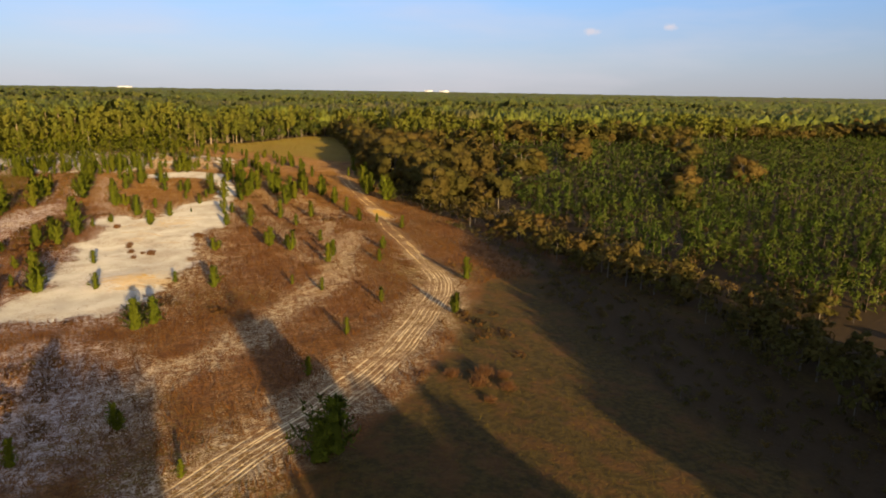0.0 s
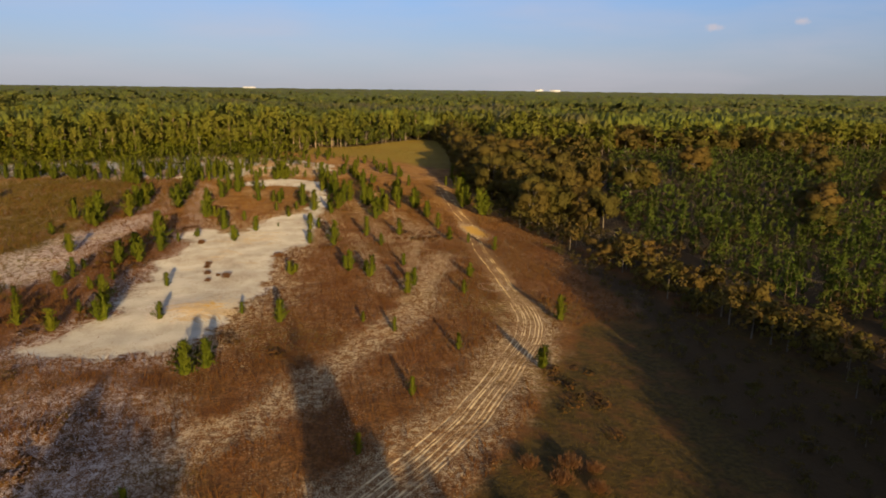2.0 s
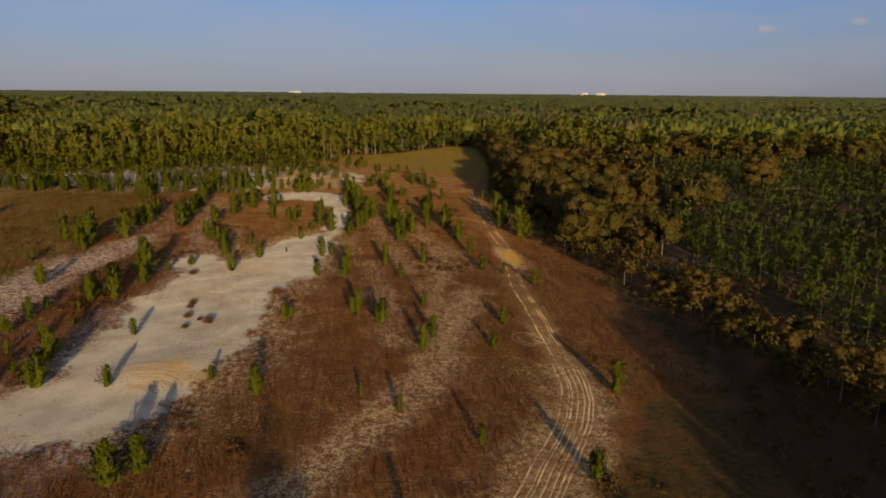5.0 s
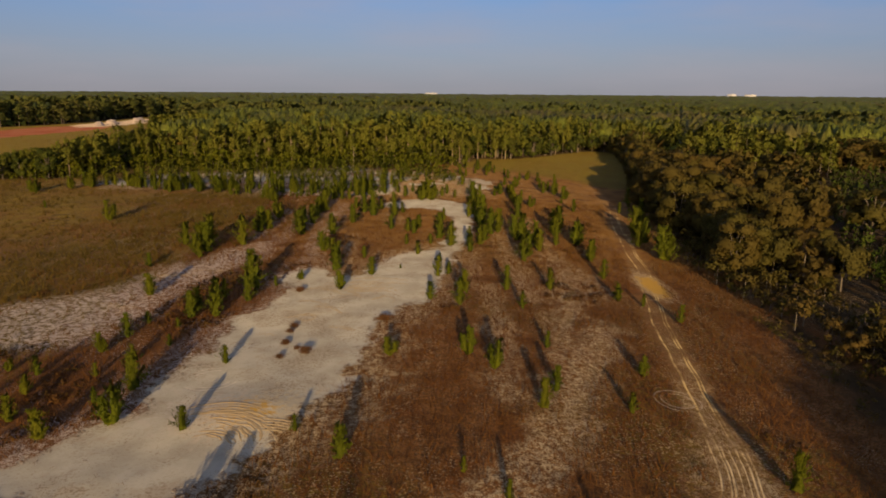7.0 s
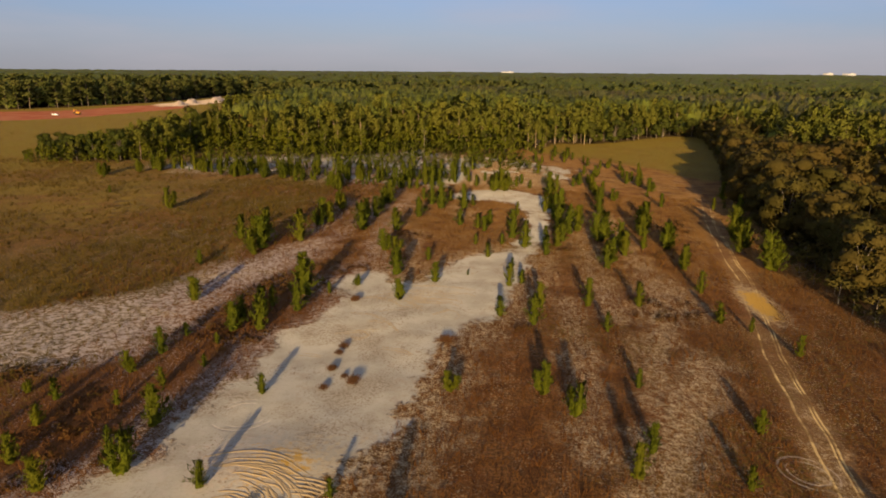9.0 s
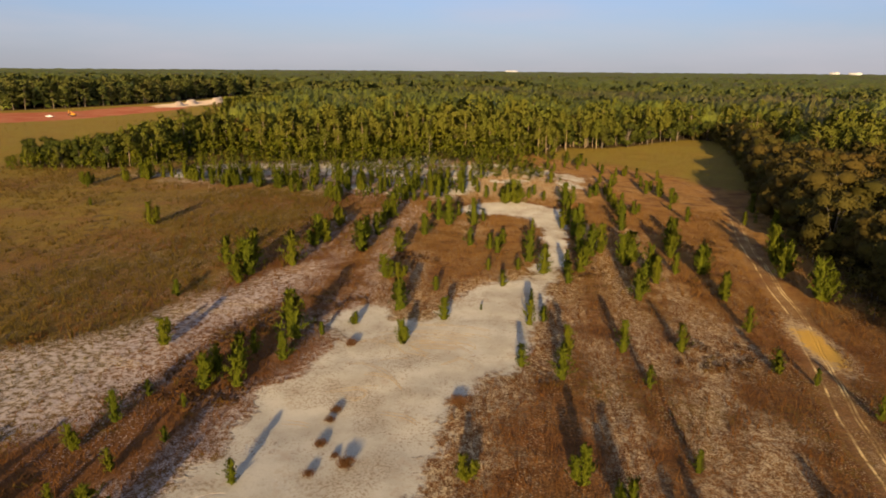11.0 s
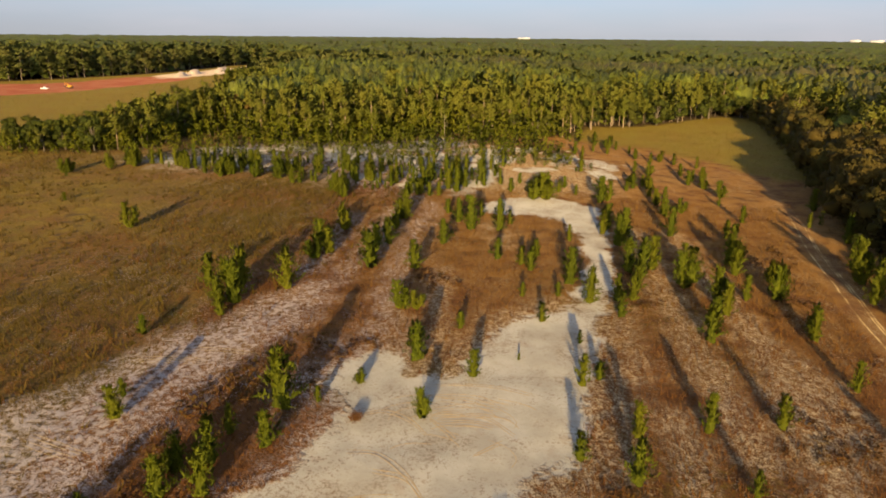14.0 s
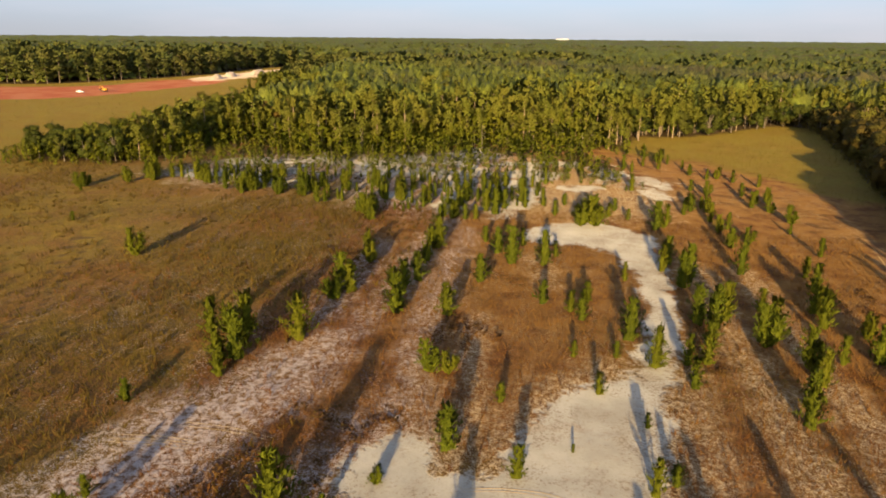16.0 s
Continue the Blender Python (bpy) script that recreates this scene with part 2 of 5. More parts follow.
def ground_material():
    k = Nodes("heath_ground")
    k.bsdf.inputs["Diffuse Roughness"].default_value = 0.3
    big, mid, fine, dots = k.grain(0.045, 3), k.grain(0.35, 4), k.grain(2.2, 4, 0.65), k.grain(4.6, 3, 0.75)
    # dead grass: rust, straw and olive, toned down to dim the near heath
    rust, straw, olive, soil = (0.165, 0.066, 0.018), (0.228, 0.11, 0.035), (0.14, 0.088, 0.013), (0.08, 0.036, 0.010)
    grass = k.mix(k.step(mid, 0.35, 0.65), rust, straw)
    grass = k.mix(k.step(big, 0.45, 0.62), grass, k.mix(k.step(fine, 0.4, 0.6), olive, rust))
    grass = k.mix(k.step(k.grain(1.1, 3, 0.6), 0.46, 0.62, 0.0, 0.55), grass, soil)
    grass = k.mix(k.math("MULTIPLY", k.step(dots, 0.45, 0.58), 0.75), grass, soil)
    # parched orange in the north-east; nearer ground keeps the dimmed colours
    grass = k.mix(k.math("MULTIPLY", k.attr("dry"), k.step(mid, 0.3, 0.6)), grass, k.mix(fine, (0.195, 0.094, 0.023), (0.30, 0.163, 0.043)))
    # olive-brown grass of the western field
    meadow = k.mix(k.step(fine, 0.35, 0.65), (0.115, 0.072, 0.014), (0.21, 0.128, 0.026))
    meadow = k.mix(k.step(mid, 0.45, 0.68, 0.0, 0.6), meadow, (0.16, 0.112, 0.016))
    meadow = k.mix(k.step(k.grain(0.05, 4, 0.6), 0.44, 0.58, 0.0, 0.7), meadow, k.mix(fine, (0.15, 0.07, 0.019), (0.225, 0.112, 0.03)))
    meadow = k.mix(k.math("MULTIPLY", k.step(dots, 0.47, 0.58), 0.65), meadow, (0.07, 0.042, 0.010))
    grass = k.mix(k.step(k.math("ADD", k.attr("field"), k.math("MULTIPLY", k.math("SUBTRACT", mid, 0.5), 0.8)), 0.25, 0.75), grass, meadow)
    # dark heather between the western sand strips
    grass = k.mix(k.step(k.math("ADD", k.attr("heather"), k.math("MULTIPLY", k.math("SUBTRACT", mid, 0.5), 5.0)), -0.6, 1.6, 0.0, 0.9), grass, k.mix(fine, (0.10, 0.04, 0.013), (0.17, 0.075, 0.02)))
    # green grass of the clearing and of the moist strip
    green = k.mix(k.step(fine, 0.3, 0.7), (0.145, 0.110, 0.013), (0.215, 0.158, 0.020))
    green = k.mix(k.step(mid, 0.52, 0.75, 0.0, 0.6), green, (0.25, 0.14, 0.03))
    green = k.mix(k.step(k.grain(0.09, 4, 0.6), 0.42, 0.62, 0.0, 0.55), green, (0.17, 0.105, 0.014))
    col = k.mix(k.step(k.math("ADD", k.attr("green"), k.math("ADD", k.math("MULTIPLY", k.math("SUBTRACT", mid, 0.5), 1.2), k.math("MULTIPLY", k.math("SUBTRACT", big, 0.5), 1.6))), 0.2, 0.85), grass, green)
    # rank dark olive grass of the moist strip beside the track, darkened again to deepen the tree shade
    shaded_rank = k.mix(k.step(fine, 0.35, 0.65), (0.036, 0.026, 0.006), (0.075, 0.05, 0.011))
    shaded_rank = k.mix(k.step(k.grain(0.45, 4, 0.65), 0.46, 0.64, 0.0, 0.8), shaded_rank, k.mix(fine, (0.06, 0.03, 0.009), (0.12, 0.058, 0.016)))
    col = k.mix(k.step(k.math("ADD", k.attr("moist"), k.math("MULTIPLY", k.math("SUBTRACT", mid, 0.5), 0.9)), 0.25, 0.75), col, shaded_rank)
    # woodland floor, its colour lowered to near black to deepen the tree shade
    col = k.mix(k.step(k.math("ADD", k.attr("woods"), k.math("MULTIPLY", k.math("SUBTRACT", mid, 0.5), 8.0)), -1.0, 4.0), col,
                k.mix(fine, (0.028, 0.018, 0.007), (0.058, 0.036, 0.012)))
    # flecks of sand between the tufts all over the heath
    pale = k.mix(k.step(k.attr("west"), 0.0, 1.0), k.mix(fine, (0.47, 0.37, 0.21), (0.63, 0.505, 0.30)), k.mix(fine, (0.43, 0.365, 0.31), (0.58, 0.51, 0.45)))
    fleck = k.math("MULTIPLY", k.step(k.grain(6.5, 2, 0.55), 0.56, 0.64, 0.0, 0.85), k.step(k.math("ADD", k.grain(0.3, 4, 0.6, (1.6, 0.5, 1.0)), k.math("MULTIPLY", big, 0.6)), 0.72, 0.92))
    fleck = k.math("MULTIPLY", fleck, k.step(k.math("MAXIMUM", k.attr("green"), k.attr("moist")), 0.5, 0.0, 0.0, 0.6))
    col = k.mix(fleck, col, pale)
    # stony pale sand that shows between tufts
    stony = k.math("ADD", k.attr("stony"), k.math("MULTIPLY", k.math("SUBTRACT", mid, 0.5), 6.0))
    speck = k.step(k.math("ADD", k.math("MULTIPLY", k.grain(10.0, 3, 0.75), 0.62), k.math("MULTIPLY", fine, 0.38)), 0.485, 0.55)
    speck = k.math("MAXIMUM", speck, k.step(k.math("ADD", k.attr("side"), k.math("MULTIPLY", k.math("SUBTRACT", fine, 0.5), 9.0)), 0.9, 3.2))
    col = k.mix(k.math("MULTIPLY", k.step(stony, -1.4, 1.2), k.math("MULTIPLY", speck, 0.8)), col, pale)
    # bare white sand
    sand_d = k.math("ADD", k.attr("sand"), k.math("ADD", k.math("MULTIPLY", k.math("SUBTRACT", fine, 0.5), 3.4), k.math("MULTIPLY", k.math("SUBTRACT", mid, 0.5), 5.5)))
    white = k.mix(k.step(mid, 0.3, 0.7), (0.362, 0.335, 0.264), (0.488, 0.461, 0.372))
    white = k.mix(k.math("MULTIPLY", k.step(dots, 0.55, 0.63), k.step(k.grain(0.22, 3), 0.4, 0.62, 0.15, 0.85)), white, (0.20, 0.135, 0.085))
    white = k.mix(k.step(k.grain(0.5, 4, 0.7), 0.56, 0.68, 0.0, 0.45), white, (0.37, 0.30, 0.215))
    thin_grass = k.math("MULTIPLY", k.step(k.grain(0.17, 3, 0.6), 0.5, 0.62), k.step(k.grain(5.0, 3, 0.7), 0.52, 0.58, 0.12, 0.75))
    white = k.mix(thin_grass, white, (0.225, 0.165, 0.10))
    col = k.mix(k.step(sand_d, -0.5, 0.7), col, white)
    loops = k.math("ABSOLUTE", k.attr("loops"))
    loop = k.math("MULTIPLY", k.step(k.math("ABSOLUTE", k.math("SUBTRACT", loops, 0.25)), 0.11, 0.02), k.step(k.grain(0.3, 1), 0.5, 0.56))
    loop = k.math("MULTIPLY", loop, k.math("MAXIMUM", k.step(sand_d, -0.2, 0.5), k.step(k.math("ABSOLUTE", k.attr("track")), 4.0, 3.0)))
    col = k.mix(k.math("MULTIPLY", loop, 0.36), col, (0.80, 0.70, 0.55))
    # the track: two pairs of wheel ruts in loose sand
    off = k.math("ADD", k.attr("track"), k.math("MULTIPLY", k.math("SUBTRACT", k.grain(0.09, 2), 0.5), 1.1))
    across = k.math("ABSOLUTE", off)
    ragged = k.math("MULTIPLY", k.math("SUBTRACT", fine, 0.5), 0.9)
    wide = k.attr("wide")
    lane = k.step(k.math("SUBTRACT", k.math("ADD", across, ragged), wide), 0.45, 0.0)
    # wheel lines: a pair at each side on the narrow stretch, many where the track spreads out
    def line(at, half):
        return k.step(k.math("ABSOLUTE", k.math("SUBTRACT", off, at)), half, half * 0.35)

    def most(*values):
        out = values[0]
        for v in values[1:]:
            out = k.math("MAXIMUM", out, v)
        return out

    spread = k.step(wide, 1.15, 1.4)
    narrow_rut = most(line(-0.84, 0.13), line(-0.56, 0.12), line(0.62, 0.15))
    broad_rut = most(line(-1.25, 0.09), line(-0.95, 0.11), line(-0.6, 0.07), line(-0.15, 0.07), line(0.3, 0.1), line(0.52, 0.07), line(1.05, 0.1))
    rut = k.math("ADD", k.math("MULTIPLY", spread, broad_rut), k.math("MULTIPLY", k.math("SUBTRACT", 1.0, spread), narrow_rut))
    tread = k.math("MULTIPLY", rut, -1.0)
    rut = k.math("MULTIPLY", k.math("MULTIPLY", rut, k.step(fine, 0.3, 0.5)), k.step(k.grain(0.35, 3), 0.38, 0.6, 0.2, 1.0))
    lanes = k.mix(rut, (0.20, 0.11, 0.045), k.mix(spread, (0.66, 0.48, 0.2), (0.74, 0.58, 0.32)))
    col = k.mix(k.math("MULTIPLY", lane, k.math("ADD", 0.35, k.math("MULTIPLY", rut, 0.6))), col, lanes)
    yellow = k.step(k.math("ADD", k.attr("yellow"), k.math("ADD", k.math("MULTIPLY", k.math("SUBTRACT", fine, 0.5), 2.0), k.math("MULTIPLY", k.math("SUBTRACT", mid, 0.5), 1.6))), 0.3, 0.9)
    pale_rim = k.step(k.math("ADD", k.attr("yellow"), k.math("MULTIPLY", k.math("SUBTRACT", fine, 0.5), 3.2)), -0.3, 0.5, 0.0, 0.5)
    col = k.mix(pale_rim, col, pale)
    col = k.mix(yellow, col, k.mix(fine, (0.43, 0.24, 0.035), (0.54, 0.34, 0.075)))
    # faint wheel marks in the field and on the sand
    marks = k.math("ADD", k.attr("marks"), k.math("MULTIPLY", k.math("SUBTRACT", fine, 0.5), 0.12))
    col = k.mix(k.math("MULTIPLY", k.step(marks, 0.3, 0.7), 0.75), col, (0.075, 0.045, 0.022))
    # red earthworks and the pale spoil beside them
    red = k.mix(k.step(k.grain(0.08, 4), 0.4, 0.6), (0.29, 0.08, 0.034), (0.34, 0.125, 0.058))
    col = k.mix(k.step(k.math("ADD", k.attr("red"), k.math("MULTIPLY", k.math("SUBTRACT", k.grain(0.1, 3), 0.5), 14.0)), 0.0, 6.0), col, red)
    col = k.mix(k.step(k.math("ADD", k.attr("spoil"), k.math("MULTIPLY", k.math("SUBTRACT", k.grain(0.12, 3), 0.5), 18.0)), -2.0, 3.0), col, (0.62, 0.48, 0.33))
    # relief
    ripple = k.t.nodes.new("ShaderNodeTexWave")
    ripple.inputs["Scale"].default_value, ripple.inputs["Distortion"].default_value, ripple.inputs["Detail"].default_value = 0.6, 9.0, 2.0
    ripple.inputs["Detail Scale"].default_value = 0.35
    ripple.bands_direction = "Y"
    k.put(ripple.inputs["Vector"], k.position())
    # shade of the ripple troughs, painted in as brown
    trough_shade = k.math("MULTIPLY", k.step(ripple.outputs["Fac"], 0.38, 0.12), k.step(k.attr("ripple"), 0.4, 0.8, 0.0, 0.5))
    col = k.mix(k.math("MULTIPLY", k.math("MULTIPLY", trough_shade, 0.5), k.step(k.grain(0.6, 2), 0.4, 0.55)), col, (0.22, 0.12, 0.04))
    h = k.math("ADD", k.math("MULTIPLY", fine, 0.5), k.math("MULTIPLY", dots, 0.35))
    h = k.math("MULTIPLY", h, k.step(sand_d, -0.3, 0.6, 1.0, 0.16))
    h = k.math("ADD", h, k.math("MULTIPLY", k.math("MULTIPLY", lane, tread), 0.14))
    h = k.math("SUBTRACT", h, k.math("MULTIPLY", loop, 0.06))
    h = k.math("ADD", h, k.math("MULTIPLY", k.attr("ripple"), k.math("MULTIPLY", ripple.outputs["Fac"], 0.06)))
    k.bump(h, 0.7, 0.3)
    return k.done(col, 0.95)


def foliage(name, dark, light, autumn=None, swing=0.6, rounded=True):
    """Needles or leaves: each spray its own shade, each tree its own cast."""
    k = Nodes(name)
    cast = k.math("FRACT", k.math("ADD", k.attr("tint"), k.chance()))
    col = k.mix(k.island(), dark, light)
    col = k.mix(k.math("MULTIPLY", k.math("POWER", cast, 1.5), swing), col, autumn or light)
    col = k.mix(k.step(k.grain(0.022, 3), 0.42, 0.62, 0.0, 0.35), col, dark)
    k.put(k.bsdf.inputs["Roughness"], 0.75)
    k.put(k.bsdf.inputs["Base Color"], col)
    thin = k.t.nodes.new("ShaderNodeBsdfTranslucent")
    if rounded:
        turn = k.t.nodes.new("ShaderNodeVectorTransform")
        turn.vector_type, turn.convert_from, turn.convert_to = "NORMAL", "OBJECT", "WORLD"
        puff = k.t.nodes.new("ShaderNodeAttribute")
        puff.attribute_name = "puff"
        k.put(turn.inputs[0], puff.outputs["Vector"])
        k.put(k.bsdf.inputs["Normal"], turn.outputs[0])
    k.put(thin.inputs["Color"], col)
    both = k.t.nodes.new("ShaderNodeMixShader")
    both.inputs[0].default_value = 0.5
    k.t.links.new(k.bsdf.outputs[0], both.inputs[1])
    k.t.links.new(thin.outputs[0], both.inputs[2])
    k.t.links.new(both.outputs[0], k.t.nodes["Material Output"].inputs["Surface"])
    return k.m


def bark(name, a, b):
    k = Nodes(name)
    g = k.grain(3.0, 4, 0.6, (1, 1, 0.25))
    k.bump(g, 0.6, 0.05)
    return k.done(k.mix(g, a, b), 0.9)


def plain(name, a, b, rough=0.7, scale=2.0, metal=0.0):
    k = Nodes(name)
    k.bsdf.inputs["Metallic"].default_value = metal
    return k.done(k.mix(k.grain(scale, 4), a, b), rough)


def canopy_material():
    """Crowns side by side: green pines, with brown stands of bare broadleaf trees in wide patches."""
    k = Nodes("woods_canopy")
    crown, stand, wide = k.grain(0.16, 4, 0.7), k.grain(0.012, 3, 0.6), k.grain(0.0035, 3, 0.6, (0.35, 1.0, 1.0))
    green = k.mix(k.step(crown, 0.35, 0.65), (0.09, 0.108, 0.014), (0.15, 0.172, 0.022))
    brown = k.mix(k.step(crown, 0.35, 0.65), (0.085, 0.06, 0.028), (0.15, 0.105, 0.05))
    col = k.mix(k.step(stand, 0.5, 0.68, 0.0, 0.6), green, brown)
    col = k.mix(k.step(wide, 0.52, 0.66, 0.0, 0.7), col, brown)
    k.bump(k.grain(0.5, 4, 0.7), 0.8, 1.2)
    return k.done(col, 0.85)


GROUND = ground_material()
CANOPY = canopy_material()
SAPLING = foliage("young_pine_needles", (0.062, 0.084, 0.006), (0.138, 0.162, 0.010), (0.185, 0.178, 0.012))
PINE = foliage("pine_needles", (0.122, 0.135, 0.018), (0.158, 0.170, 0.023), (0.20, 0.18, 0.03), 0.6)
PLANTED = foliage("planted_pine_needles", (0.05, 0.082, 0.010), (0.085, 0.122, 0.013), (0.115, 0.118, 0.016))
# greyer needles for the far pines: distance haze put into the colour
PINE_HAZED = foliage("hazed_pine_needles", (0.078, 0.093, 0.018), (0.118, 0.13, 0.03), (0.15, 0.137, 0.036), 0.7)
CROWD = foliage("young_edge_needles", (0.075, 0.095, 0.006), (0.14, 0.158, 0.010), (0.19, 0.178, 0.013), 0.65)
BROADLEAF = foliage("oak_leaves", (0.074, 0.066, 0.013), (0.112, 0.096, 0.018), (0.165, 0.1, 0.025), 0.75)
SHRUB = foliage("dry_shrub_leaves", (0.125, 0.062, 0.026), (0.21, 0.11, 0.048), (0.2, 0.095, 0.035), rounded=False)
SCRUB = foliage("heather_scrub", (0.10, 0.046, 0.014), (0.17, 0.08, 0.02), (0.12, 0.09, 0.018))
DRY_GRASS = foliage("dry_broomsedge", (0.13, 0.054, 0.014), (0.205, 0.094, 0.025), (0.17, 0.066, 0.014), rounded=False)
ORANGE_GRASS = foliage("parched_grass", (0.2, 0.1, 0.025), (0.3, 0.162, 0.043), (0.25, 0.115, 0.024), rounded=False)
GREEN_GRASS = foliage("rough_green_grass", (0.085, 0.068, 0.009), (0.155, 0.118, 0.014), (0.16, 0.096, 0.016), rounded=False)
PINE_BARK = bark("pine_bark", (0.2, 0.14, 0.09), (0.42, 0.33, 0.23))
GREY_BARK = bark("grey_bark", (0.08, 0.066, 0.05), (0.2, 0.17, 0.135))
WHITE_WALL = plain("white_cladding", (0.42, 0.43, 0.45), (0.5, 0.5, 0.5), 0.5)
GREY_ROOF = plain("grey_sheet_roof", (0.45, 0.46, 0.48), (0.6, 0.6, 0.62), 0.5)
DARK_GLASS = plain("dark_glass", (0.02, 0.025, 0.03), (0.03, 0.035, 0.04), 0.1)
DIGGER_PAINT = plain("orange_yellow_paint", (0.55, 0.24, 0.03), (0.68, 0.34, 0.05), 0.45)
DARK_STEEL = plain("dark_steel", (0.03, 0.03, 0.032), (0.08, 0.075, 0.07), 0.55)
WHITE_PAINT = plain("white_paint", (0.75, 0.75, 0.74), (0.84, 0.84, 0.83), 0.35)


# ---- mesh building ----
def mesh_of(name, verts, faces, material, values=None, smooth_faces=False):
    """A mesh from arrays of corners and of triangles (or quads), with point values."""
    verts, faces = np.asarray(verts, np.float32), np.asarray(faces, np.int32)
    me = bpy.data.meshes.new(name)
    me.vertices.add(len(verts))
    me.vertices.foreach_set("co", verts.ravel())
    me.loops.add(faces.size)
    me.loops.foreach_set("vertex_index", faces.ravel())
    me.polygons.add(len(faces))
    me.polygons.foreach_set("loop_start", np.arange(0, faces.size, faces.shape[1], dtype=np.int32))
    if smooth_faces:
        me.polygons.foreach_set("use_smooth", np.ones(len(faces), bool))
    for key, v in (values or {}).items():
        v = np.asarray(v, np.float32)
        if v.ndim == 2:
            me.attributes.new(key, "FLOAT_VECTOR", "POINT").data.foreach_set("vector", v.ravel())
        else:
            me.attributes.new(key, "FLOAT", "POINT").data.foreach_set("value", v)
    me.update(calc_edges=True)
    me.materials.append(material)
    return me


def thing(name, label, category, group="", kind=""):
    return tagged(new(name), label, category, group, kind)


def part(name, me, parent, label=""):
    ob = new(name, me)
    ob.parent = parent
    return tagged(ob, label)


def joined(*pieces):
    """Several (corners, triangles) as one; foliage brings the outward directions of its clumps as a third."""
    vs, fs, n = [], [], 0
    for p in pieces:
        vs.append(np.asarray(p[0], float)), fs.append(np.asarray(p[1], int) + n)
        n += len(p[0])
    if len(pieces[0]) > 2:
        return np.concatenate(vs), np.concatenate(fs), np.concatenate([p[2] for p in pieces])
    return np.concatenate(vs), np.concatenate(fs)


def outward(rng, *directions, loose=0.22):
    """One rounded-off direction for each leaf, from weighted directions and a little chance."""
    d = sum(w * np.asarray(v) / np.maximum(np.linalg.norm(v, axis=1, keepdims=True), 1e-6) for w, v in directions)
    d = d * (1, 1, 0.5) + rng.normal(size=d.shape) * loose
    return d / np.maximum(np.linalg.norm(d, axis=1, keepdims=True), 1e-6)


def crown_mesh(name, crown, material):
    return mesh_of(name, crown[0], crown[1], material, {"puff": crown[2]})


def tube(points, radii, sides=5):
    """A tapering stem along points, as triangles."""
    vs, fs = [], []
    for (px, py, pz), r in zip(points, radii):
        for k in range(sides):
            a = 2 * math.pi * k / sides
            vs.append((px + r * math.cos(a), py + r * math.sin(a), pz))
    for i in range(len(points) - 1):
        for k in range(sides):
            a, b = i * sides + k, i * sides + (k + 1) % sides
            fs += [(a, b, b + sides), (a, b + sides, a + sides)]
    return np.array(vs), np.array(fs)


def box(x, y, z, sx, sy, sz):
    v = np.array([(x + i * sx / 2, y + j * sy / 2, z + k * sz) for k in (0, 1) for j in (-1, 1) for i in (-1, 1)])
    f = [(0, 2, 3), (0, 3, 1), (4, 5, 7), (4, 7, 6), (0, 1, 5), (0, 5, 4), (2, 6, 7), (2, 7, 3), (0, 4, 6), (0, 6, 2), (1, 3, 7), (1, 7, 5)]
    return v, np.array(f)


def sprays(rng, centres, lengths, widths, lean, face=None):
    """One pointed blade a centre, leaning along the given directions, as loose triangles; face: the way that they show outwards."""
    n = len(centres)
    d = np.asarray(lean, float)
    chance = rng.normal(size=(n, 3))
    if face is not None:
        d = d - 0.75 * face * np.sum(d * face, 1, keepdims=True)
        chance = face + 0.2 * chance
    d = d / np.linalg.norm(d, axis=1, keepdims=True)
    side = np.cross(d, chance)
    side = side / np.linalg.norm(side, axis=1, keepdims=True)
    c, w, l = np.asarray(centres), np.asarray(widths).reshape(-1, 1), np.asarray(lengths).reshape(-1, 1)
    v = np.stack([c - side * w, c + side * w, c + d * l], 1).reshape(-1, 3)
    return v, np.arange(3 * n).reshape(-1, 3)


CORE = bmesh.new()
bmesh.ops.create_icosphere(CORE, subdivisions=1, radius=1.0)
CORE_V, CORE_F = np.array([v.co[:] for v in CORE.verts]), np.array([[v.index for v in f.verts] for f in CORE.faces])
CORE.free()


def leaf_cloud(rng, n, centre, radii, size, heart=(0, 0, 0.35), dense=True):
    """Leafy triangles over the dense uneven heart of a clump."""
    lumps = CORE_V * rng.uniform(0.55, 0.85, (len(CORE_V), 1)) * np.asarray(radii) + centre
    core = (lumps, CORE_F, outward(rng, (0.5, CORE_V), (0.9, lumps - heart), loose=0.1))
    d = rng.normal(size=(n, 3))
    d = d / np.linalg.norm(d, axis=1, keepdims=True)
    r = rng.uniform(0.65, 1.04, (n, 1))
    c = np.asarray(centre) + d * r * np.asarray(radii)
    face = outward(rng, (0.5, d), (0.9, c - heart), loose=0.12)
    leaves = (*sprays(rng, c, size * rng.uniform(0.7, 1.4, n), size * rng.uniform(0.55, 0.85, n), d * 0.3 + rng.normal(size=(n, 3)) * 0.7 + (0, 0, 0.4), face), np.repeat(face, 3, 0))
    return joined(core, leaves) if dense else leaves


